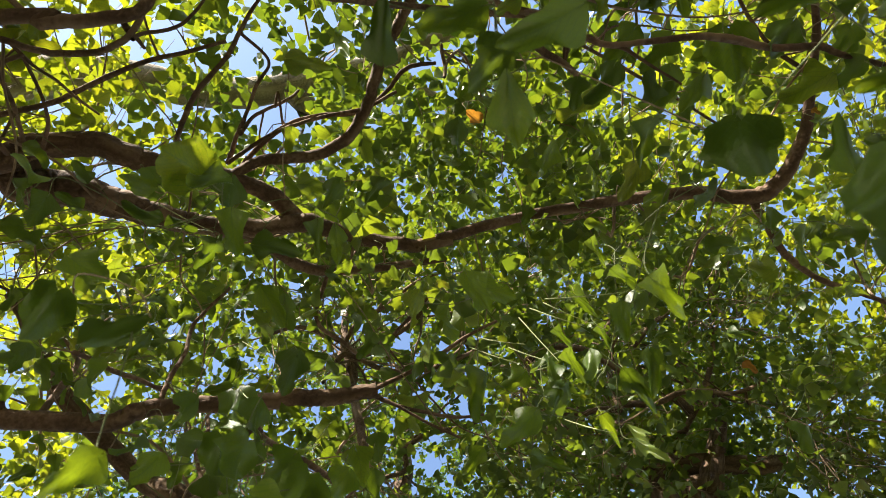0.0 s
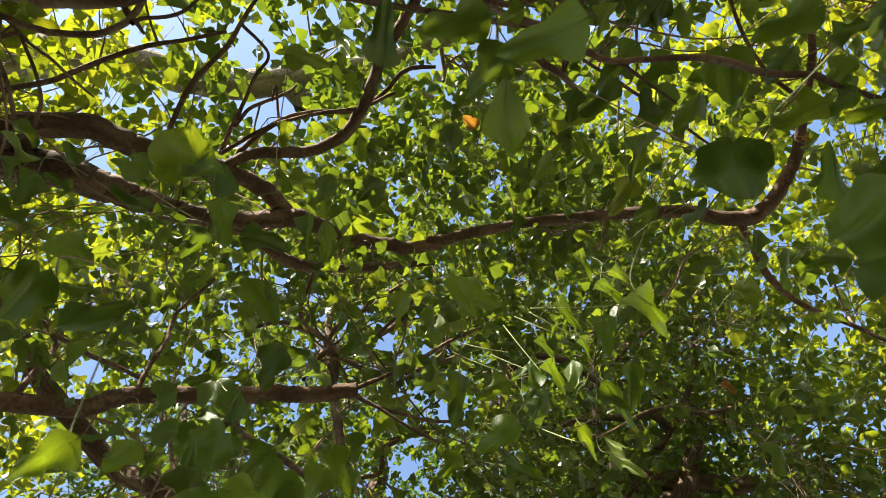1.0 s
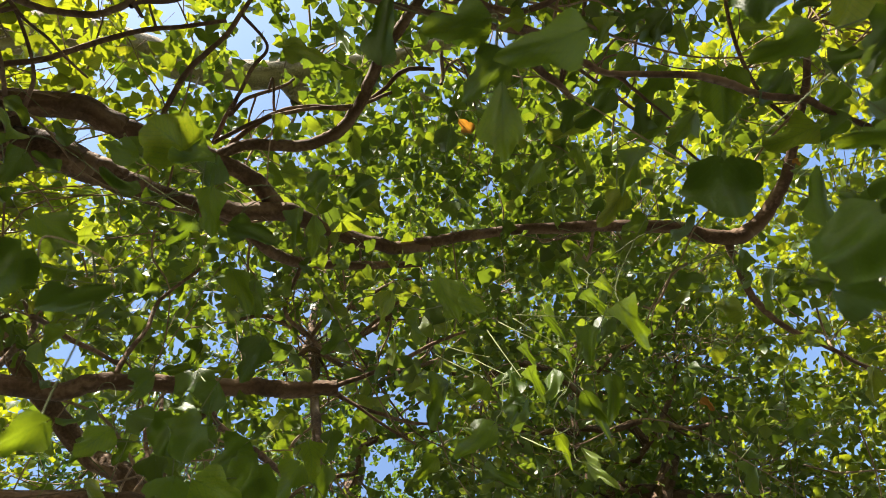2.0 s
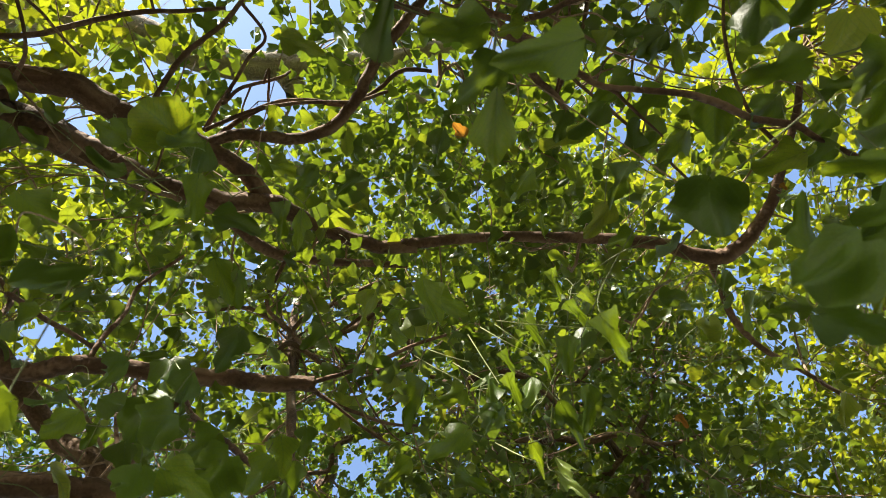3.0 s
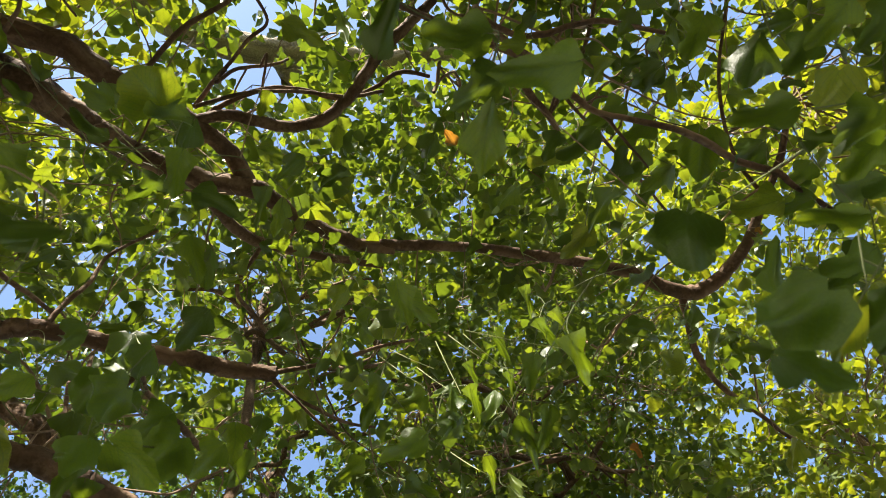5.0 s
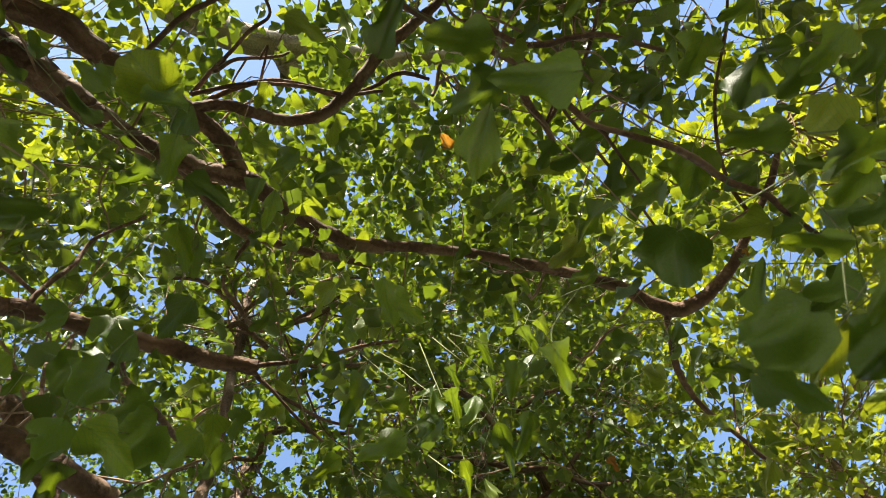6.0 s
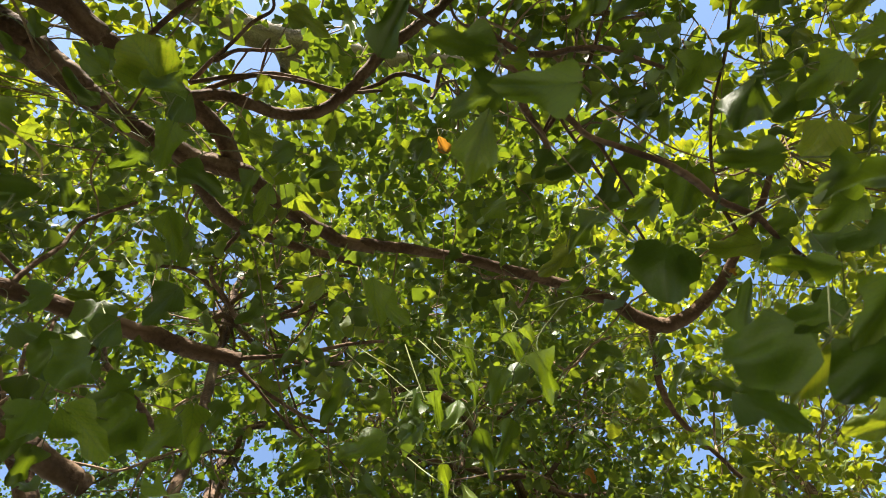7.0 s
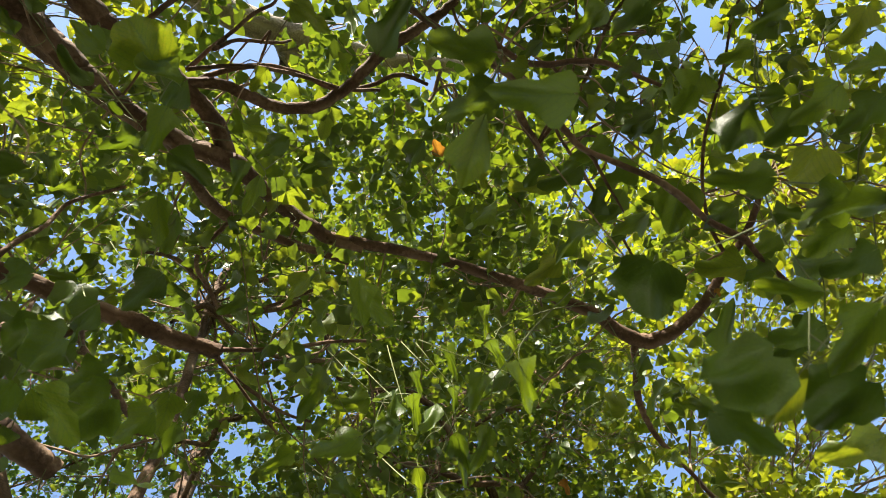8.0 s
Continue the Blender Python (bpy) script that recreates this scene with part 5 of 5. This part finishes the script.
low_leaf((0.807, 0.105, 2.524), (0.774, 0.176, 2.516), (0.98, -0.07, 0.18), 1.13, 8)
low_leaf((0.692, 0.153, 2.305), (0.618, 0.183, 2.302), (0.71, -0.12, 0.69), 0.87, 0)
low_leaf((0.659, -0.001, 2.719), (0.645, 0.081, 2.743), (0.28, 0.32, 0.90), 1.00, 1)
low_leaf((0.776, -0.001, 3.084), (0.668, 0.068, 2.965), (0.65, -0.04, 0.76), 0.38, 4)
low_leaf((0.701, 0.291, 3.407), (0.593, 0.379, 3.430), (0.22, 0.70, 0.68), 0.63, 0)
low_leaf((0.641, 0.351, 3.504), (0.489, 0.391, 3.430), (0.34, 0.77, 0.54), 0.49, 1)
low_leaf((0.391, 0.402, 3.173), (0.283, 0.434, 3.080), (-0.36, -0.07, 0.93), 0.48, 2)
low_leaf((0.478, 0.322, 2.699), (0.466, 0.420, 2.776), (0.14, -0.24, 0.96), 0.50, 1)
low_leaf((0.507, 0.459, 2.898), (0.431, 0.522, 2.891), (0.03, 0.55, 0.83), 0.61, 0)
low_leaf((1.060, 0.597, 3.969), (0.919, 0.596, 3.762), (0.01, 0.01, 1.00), 0.21, 1)
low_leaf((1.189, 0.676, 3.700), (1.119, 0.737, 3.696), (-0.00, 0.36, 0.93), 0.72, 0)
low_leaf((0.978, 0.290, 3.234), (0.961, 0.432, 3.244), (0.44, 0.19, 0.88), 0.85, 8)
low_leaf((1.153, 0.343, 3.239), (1.003, 0.395, 3.157), (0.68, 0.06, 0.73), 0.52, 0)
low_leaf((1.249, 0.396, 3.154), (1.179, 0.465, 3.155), (0.70, 0.48, 0.53), 0.84, 1)
low_leaf((1.224, 0.485, 3.085), (1.182, 0.538, 3.168), (0.71, 0.51, 0.49), 0.62, 2)
low_leaf((0.873, 0.270, 3.381), (0.770, 0.343, 3.409), (0.36, 0.03, 0.93), 0.74, 3)
low_leaf((0.787, 0.209, 3.413), (0.693, 0.285, 3.476), (0.45, 0.03, 0.89), 0.63, 1)
low_leaf((0.846, 0.355, 3.364), (0.796, 0.460, 3.391), (0.80, 0.39, 0.46), 0.75, 0)
low_leaf((0.940, 0.415, 3.369), (0.805, 0.496, 3.281), (0.47, 0.30, 0.83), 0.51, 4)
low_leaf((-0.479, 0.269, 2.526), (-0.550, 0.278, 2.502), (-0.63, -0.04, 0.78), 0.56, 6)
low_leaf((-0.698, 0.396, 2.891), (-0.740, 0.411, 2.822), (-0.76, 0.45, 0.46), 0.35, 3)
low_leaf((-0.639, 0.557, 2.815), (-0.635, 0.531, 2.658), (-0.56, 0.14, 0.82), 0.41, 1)
low_leaf((-0.659, 0.683, 3.069), (-0.658, 0.709, 2.963), (-0.13, 0.98, 0.15), 0.87, 8)
low_leaf((-0.494, 0.600, 2.763), (-0.506, 0.624, 2.648), (-0.75, 0.22, 0.62), 0.61, 0)
low_leaf((-0.460, 0.572, 2.553), (-0.493, 0.571, 2.460), (-0.64, 0.04, 0.76), 0.79, 8)
low_leaf((-0.867, 0.827, 3.671), (-0.955, 0.910, 3.705), (-0.19, 0.62, 0.76), 0.46, 2)
low_leaf((-0.346, 0.497, 2.688), (-0.396, 0.537, 2.619), (-0.43, 0.22, 0.88), 0.70, 0)
low_leaf((-0.408, 0.465, 3.006), (-0.411, 0.543, 2.942), (-0.43, 0.63, 0.64), 0.54, 4)
low_leaf((-0.426, 0.413, 2.943), (-0.420, 0.511, 2.922), (-0.20, 0.43, 0.88), 0.60, 2)
low_leaf((-0.100, 0.617, 3.074), (-0.147, 0.649, 2.936), (-0.48, 0.30, 0.82), 0.41, 1)
low_leaf((-0.048, 0.769, 3.272), (-0.078, 0.794, 3.097), (-0.38, -0.05, 0.92), 0.35, 0)
low_leaf((0.036, 0.497, 2.740), (0.036, 0.568, 2.649), (-0.29, 0.27, 0.92), 0.55, 2)
low_leaf((0.046, 0.569, 2.850), (0.119, 0.614, 2.781), (-0.06, 0.43, 0.90), 0.65, 0)
low_leaf((-0.833, 0.678, 2.857), (-0.830, 0.656, 2.735), (-0.63, 0.45, 0.64), 0.39, 3)
low_leaf((-0.414, 0.656, 2.595), (-0.485, 0.675, 2.560), (-0.73, 0.37, 0.58), 0.94, 0)
low_leaf((-0.351, 0.631, 2.470), (-0.421, 0.683, 2.453), (-0.40, 0.74, 0.54), 0.99, 8)
low_leaf((-0.403, 0.558, 2.356), (-0.341, 0.621, 2.333), (-0.23, 0.55, 0.80), 0.75, 1)
low_leaf((-0.359, 0.786, 2.670), (-0.414, 0.807, 2.609), (-0.48, 0.36, 0.80), 0.83, 0)
low_leaf((-0.395, 1.012, 2.966), (-0.437, 1.078, 2.928), (0.07, 0.62, 0.78), 0.88, 2)
low_leaf((-0.427, 1.106, 3.289), (-0.445, 1.167, 3.224), (0.01, 0.25, 0.97), 0.81, 1)
low_leaf((-0.011, 0.716, 2.712), (-0.072, 0.817, 2.753), (-0.26, 0.11, 0.96), 0.45, 4)
low_leaf((0.094, 1.041, 3.202), (-0.002, 1.082, 3.220), (0.23, 0.54, 0.81), 0.75, 0)
low_leaf((0.056, 0.765, 2.595), (-0.031, 0.753, 2.513), (0.14, 0.61, 0.78), 0.50, 1)
low_leaf((-0.119, 1.231, 3.179), (-0.203, 1.271, 3.160), (-0.09, 0.60, 0.80), 0.62, 2)
low_leaf((-0.347, 0.868, 3.533), (-0.424, 0.951, 3.549), (0.13, 0.47, 0.87), 0.58, 1)
low_leaf((0.341, 0.558, 2.535), (0.391, 0.668, 2.563), (0.17, -0.03, 0.99), 0.46, 3)
low_leaf((0.529, 0.961, 3.266), (0.440, 0.985, 3.150), (0.55, 0.03, 0.84), 0.46, 1)
low_leaf((0.342, 0.732, 2.797), (0.273, 0.749, 2.648), (0.33, 0.31, 0.89), 0.35, 2)
low_leaf((0.276, 0.937, 2.999), (0.230, 0.963, 2.902), (0.30, 0.95, 0.12), 0.47, 0)
low_leaf((0.176, 0.907, 3.048), (0.107, 0.934, 2.988), (0.26, 0.96, 0.14), 0.67, 4)
low_leaf((0.393, 1.069, 3.338), (0.416, 1.187, 3.369), (-0.06, -0.09, 0.99), 0.34, 1)
low_leaf((0.270, 0.789, 2.647), (0.306, 0.903, 2.669), (0.15, 0.04, 0.99), 0.34, 2)
low_leaf((0.362, 0.839, 2.750), (0.343, 0.945, 2.743), (0.34, 0.59, 0.73), 0.46, 0)
low_leaf((0.285, 1.168, 3.608), (0.330, 1.280, 3.642), (-0.00, -0.09, 1.00), 0.34, 3)
low_leaf((0.205, 0.879, 2.946), (0.234, 0.996, 2.975), (-0.08, 0.04, 1.00), 0.36, 1)
low_leaf((0.256, 1.152, 3.022), (0.271, 1.270, 3.042), (0.03, 0.21, 0.98), 0.31, 2)
low_leaf((0.298, 1.143, 2.910), (0.320, 1.129, 2.771), (0.37, 0.81, 0.45), 0.32, 4)
low_leaf((0.221, 1.542, 3.441), (0.227, 1.592, 3.363), (0.20, -0.23, 0.95), 0.56, 4)
low_leaf((0.448, 0.290, 2.055), (0.358, 0.322, 2.030), (0.69, 0.55, 0.48), 0.71, 8)
low_leaf((0.415, 0.366, 2.071), (0.447, 0.365, 2.001), (0.25, 0.40, 0.88), 0.67, 1)
low_leaf((1.040, 0.580, 2.708), (0.968, 0.599, 2.727), (0.13, 0.80, 0.59), 0.81, 0)
low_leaf((0.595, 0.361, 2.164), (0.562, 0.436, 2.183), (0.42, -0.22, 0.88), 0.72, 2)
low_leaf((0.424, 0.720, 3.212), (0.452, 0.835, 3.255), (0.03, -0.02, 1.00), 0.29, 3)
low_leaf((0.410, 0.751, 3.031), (0.480, 0.849, 3.066), (0.07, -0.10, 0.99), 0.34, 1)
low_leaf((0.470, 0.743, 3.067), (0.540, 0.840, 3.102), (-0.09, -0.06, 0.99), 0.30, 3)
low_leaf((0.348, 0.918, 3.321), (0.397, 1.028, 3.357), (0.12, -0.12, 0.99), 0.38, 4)
low_leaf((0.151, 0.877, 2.931), (0.114, 0.905, 2.803), (-0.50, 0.34, 0.80), 0.42, 2)
low_leaf((0.159, 0.893, 2.834), (0.074, 0.872, 2.699), (-0.54, 0.58, 0.61), 0.38, 0)
low_leaf((0.026, 1.116, 2.907), (0.106, 1.205, 2.927), (-0.16, 0.65, 0.74), 0.48, 1)
low_leaf((0.382, 1.086, 3.591), (0.339, 1.193, 3.645), (-0.02, -0.13, 0.99), 0.43, 1)
low_leaf((0.863, 0.013, 2.747), (0.789, 0.028, 2.765), (0.27, -0.23, 0.94), 0.60, 0)
low_leaf((0.833, -0.058, 3.437), (0.742, 0.012, 3.348), (0.28, 0.15, 0.95), 0.53, 1)
low_leaf((0.495, -0.061, 3.348), (0.430, 0.008, 3.336), (0.22, -0.01, 0.97), 0.48, 4)
low_leaf((-0.556, 0.169, 2.471), (-0.617, 0.210, 2.436), (-0.48, 0.46, 0.74), 0.81, 8)
low_leaf((-0.324, 0.199, 2.215), (-0.382, 0.188, 2.183), (-0.49, -0.25, 0.83), 0.50, 6)
low_leaf((-0.786, 0.383, 3.205), (-0.794, 0.475, 3.281), (-0.32, -0.17, 0.93), 0.54, 1)
low_leaf((-0.822, 0.429, 2.881), (-0.812, 0.409, 2.732), (-0.41, -0.30, 0.86), 0.41, 0)
low_leaf((-0.407, 0.299, 2.135), (-0.464, 0.299, 2.114), (-0.47, -0.04, 0.88), 0.74, 2)
low_leaf((-0.690, 0.587, 2.673), (-0.717, 0.570, 2.577), (-0.64, 0.66, 0.39), 0.60, 0)
low_leaf((-0.833, 0.647, 2.869), (-0.853, 0.584, 2.783), (0.11, 0.24, 0.96), 0.38, 3)
low_leaf((-1.090, 0.355, 3.086), (-1.117, 0.386, 3.011), (-0.65, 0.00, 0.76), 0.72, 1)
low_leaf((-0.511, 0.644, 2.681), (-0.554, 0.625, 2.580), (-0.07, 0.66, 0.74), 0.63, 1)
low_leaf((0.234, 0.917, 2.590), (0.273, 0.919, 2.491), (-0.10, 0.46, 0.88), 0.27, 4)
low_leaf((0.577, -0.093, 2.386), (0.542, -0.051, 2.415), (0.10, -0.38, 0.92), 0.69, 3)
low_leaf((1.510, -0.153, 3.655), (1.605, -0.116, 3.701), (0.38, -0.42, 0.83), 0.51, 2)
low_leaf((0.723, 0.004, 2.426), (0.714, 0.062, 2.486), (0.70, -0.14, 0.70), 0.75, 0)
low_leaf((0.914, -0.068, 2.568), (0.910, -0.040, 2.651), (0.40, -0.19, 0.90), 0.63, 1)
low_leaf((0.898, 0.005, 2.529), (0.900, 0.061, 2.593), (0.63, 0.03, 0.78), 0.78, 2)
low_leaf((0.513, 0.123, 2.060), (0.447, 0.150, 2.086), (0.61, -0.71, 0.34), 0.58, 0)
low_leaf((0.554, -0.130, 2.807), (0.485, -0.057, 2.780), (0.40, 0.06, 0.92), 0.62, 1)
low_leaf((0.483, -0.111, 2.844), (0.437, -0.046, 2.881), (0.47, -0.36, 0.81), 0.69, 4)
low_leaf((0.995, -0.171, 2.748), (0.991, -0.105, 2.775), (0.87, 0.02, 0.50), 0.96, 0)
low_leaf((0.604, 0.330, 2.096), (0.550, 0.387, 2.106), (0.59, 0.22, 0.78), 0.85, 8)
low_leaf((0.697, 0.430, 2.144), (0.673, 0.499, 2.189), (0.80, 0.24, 0.56), 0.73, 1)
low_leaf((0.584, 0.245, 2.094), (0.555, 0.323, 2.100), (0.64, -0.08, 0.76), 0.66, 0)
low_leaf((0.772, 0.227, 2.321), (0.740, 0.285, 2.358), (0.88, 0.32, 0.34), 0.81, 1)
low_leaf((0.872, -0.093, 2.914), (0.811, -0.043, 2.936), (0.56, 0.17, 0.81), 0.63, 1)
low_leaf((0.745, -0.087, 3.051), (0.649, -0.029, 2.997), (0.82, 0.04, 0.57), 0.54, 0)
low_leaf((0.767, 0.207, 2.377), (0.703, 0.258, 2.382), (0.45, 0.30, 0.84), 0.79, 2)
low_leaf((0.865, 0.411, 2.465), (0.843, 0.487, 2.514), (0.70, 0.34, 0.63), 0.71, 2)
low_leaf((-0.717, 0.637, 2.822), (-0.613, 0.648, 2.743), (-0.63, 0.47, 0.62), 0.49, 0)
low_leaf((-0.541, 0.587, 2.646), (-0.575, 0.630, 2.591), (-0.38, 0.64, 0.67), 0.93, 8)
low_leaf((-0.567, 0.682, 2.585), (-0.557, 0.674, 2.467), (-0.49, 0.68, 0.54), 0.74, 1)
low_leaf((-0.862, 0.902, 3.378), (-0.768, 0.924, 3.266), (-0.26, 0.55, 0.79), 0.43, 2)
low_leaf((-0.883, 1.242, 3.073), (-0.904, 1.167, 3.020), (-0.36, 0.04, 0.93), 0.62, 3)
low_leaf((0.332, 0.344, 4.318), (0.375, 0.418, 4.330), (0.18, -0.11, 0.98), 0.72, 5, LEAF_DRY)
low_leaf((1.432, 0.731, 3.625), (1.444, 0.755, 3.608), (0.18, -0.11, 0.98), 0.72, 0, LEAF_DRY)
low_leaf((1.385, 2.336, 4.535), (1.428, 2.384, 4.477), (0.18, -0.11, 0.98), 0.72, 1, LEAF_DRY)
petiole((-0.027, 0.817, 3.062), (0.085, 0.853, 2.933))
petiole((-0.000, 0.801, 3.070), (0.113, 0.813, 2.953))
petiole((0.205, 0.726, 2.978), (0.431, 0.730, 2.822))
petiole((0.168, 0.780, 3.074), (0.271, 0.817, 2.932))
petiole((0.209, 0.779, 3.070), (0.313, 0.834, 2.913))
petiole((0.147, 1.109, 3.002), (0.241, 1.102, 2.867))
petiole((-0.581, 0.141, 3.020), (-0.474, 0.241, 2.954))
petiole((-0.620, 0.655, 2.999), (-0.567, 0.656, 2.909))
petiole((-0.651, 0.616, 3.244), (-0.540, 0.681, 3.140))
petiole((0.076, 0.903, 3.136), (0.173, 0.925, 3.000))
petiole((0.131, 0.793, 3.071), (0.176, 0.872, 2.914))
petiole((0.356, 1.047, 3.013), (0.298, 0.932, 2.977))


def spray(centre, spread_, count, seed, size=0.1):
    """A low spray of leaves round a place."""
    rnd = np.random.default_rng(seed)
    for _ in range(count):
        p = np.array(centre) + rnd.normal(0, 1, 3) * np.array(spread_)
        if np.linalg.norm(p - EYE) < 0.75 or is_open(p[None], 1.3)[0]:
            continue
        up = np.array([*rnd.normal(0, 0.4, 2), 1.0])
        a = rnd.uniform(0, 6.3)
        way = np.array([math.cos(a), math.sin(a), rnd.uniform(-0.9, 0.1)])
        way /= np.linalg.norm(way)
        low_leaf(p, p + way * size * rnd.uniform(0.8, 1.25), up, rnd.uniform(0.6, 0.9), int(rnd.integers(0, 5)))


spray((1.25, 0.50, 3.0), (0.36, 0.30, 0.25), 22, 1, 0.085)
spray((0.85, 0.10, 3.2), (0.36, 0.20, 0.25), 14, 2, 0.085)
spray((0.65, 1.00, 3.1), (0.34, 0.24, 0.25), 26, 3, 0.085)
spray((-0.80, 0.90, 2.8), (0.22, 0.22, 0.2), 20, 4, 0.09)
spray((-0.95, 0.35, 3.3), (0.40, 0.30, 0.25), 22, 5, 0.085)
spray((0.0, 0.40, 3.8), (0.70, 0.45, 0.25), 40, 6, 0.085)
spray((-0.454, 0.583, 3.895), (0.13, 0.13, 0.10), 12, 20, 0.08)
spray((-0.175, 0.740, 4.050), (0.12, 0.12, 0.10), 10, 21, 0.08)
spray((-0.772, 0.155, 3.761), (0.12, 0.12, 0.10), 8, 22, 0.08)
spray((0.403, 0.925, 4.236), (0.12, 0.12, 0.10), 8, 23, 0.08)
spray((0.980, 0.986, 4.234), (0.12, 0.12, 0.10), 5, 24, 0.08)
spray((-0.830, 1.036, 3.684), (0.16, 0.16, 0.13), 14, 25, 0.08)
spray((-1.399, 0.407, 3.823), (0.22, 0.22, 0.18), 16, 26, 0.08)
spray((-0.723, 1.167, 3.758), (0.16, 0.16, 0.13), 8, 27, 0.08)
spray((-0.214, 0.116, 4.140), (0.15, 0.15, 0.12), 5, 28, 0.08)
spray((0.357, 1.070, 3.470), (0.2, 0.2, 0.16), 10, 29, 0.08)
spray((-1.519, 0.550, 3.713), (0.16, 0.16, 0.13), 10, 30, 0.08)
spray((1.158, 1.247, 3.646), (0.24, 0.24, 0.19), 16, 31, 0.08)
spray((1.094, 1.090, 3.117), (0.2, 0.2, 0.16), 10, 32, 0.08)
spray((-1.395, 0.815, 3.458), (0.16, 0.16, 0.13), 12, 33, 0.08)
spray((-1.478, 0.624, 3.596), (0.14, 0.14, 0.11), 8, 34, 0.08)


def tie_stalks():
    """Ties every low leaf to the nearest bough or to a stalk that is already tied, the nearest leaves first, so that sprays grow."""
    rnd = np.random.default_rng(8)
    net = np.vstack([l[::2, :3] for t, l in BOUGHS if t is tree_1])
    bases = np.array([b for _, b, _ in LOW])
    gap, at = np.full(len(LOW), 1e9), np.zeros((len(LOW), 3))

    def nearer(points):
        for p in points:
            d = np.linalg.norm(bases - p, axis=1)
            sel = d < gap
            gap[sel], at[sel] = d[sel], p

    nearer(net)
    left = set(range(len(LOW)))
    while left:
        k = min(left, key=lambda i: gap[i])
        left.discard(k)
        leaf, base, up = LOW[k]
        to, far = at[k].copy(), gap[k]
        one = base + up * min(0.08, far * 0.4) + rnd.normal(0, 0.01, 3)
        two = one * 0.4 + to * 0.6 + rnd.normal(0, 0.05 * far, 3) + up * 0.15 * far
        line = spline([(*base, 0.0009), (*one, 0.0011), (*two, 0.0013 + 0.0004 * far), (*to, 0.0015 + 0.0006 * far)], 6)
        st = new("stalk", tube_mesh("stalk", line, 5, TWIG if far > 0.3 else STALK))
        st.parent, st.matrix_parent_inverse = leaf, leaf.matrix_basis.inverted()
        nearer(line[7::2, :3])


tie_stalks()
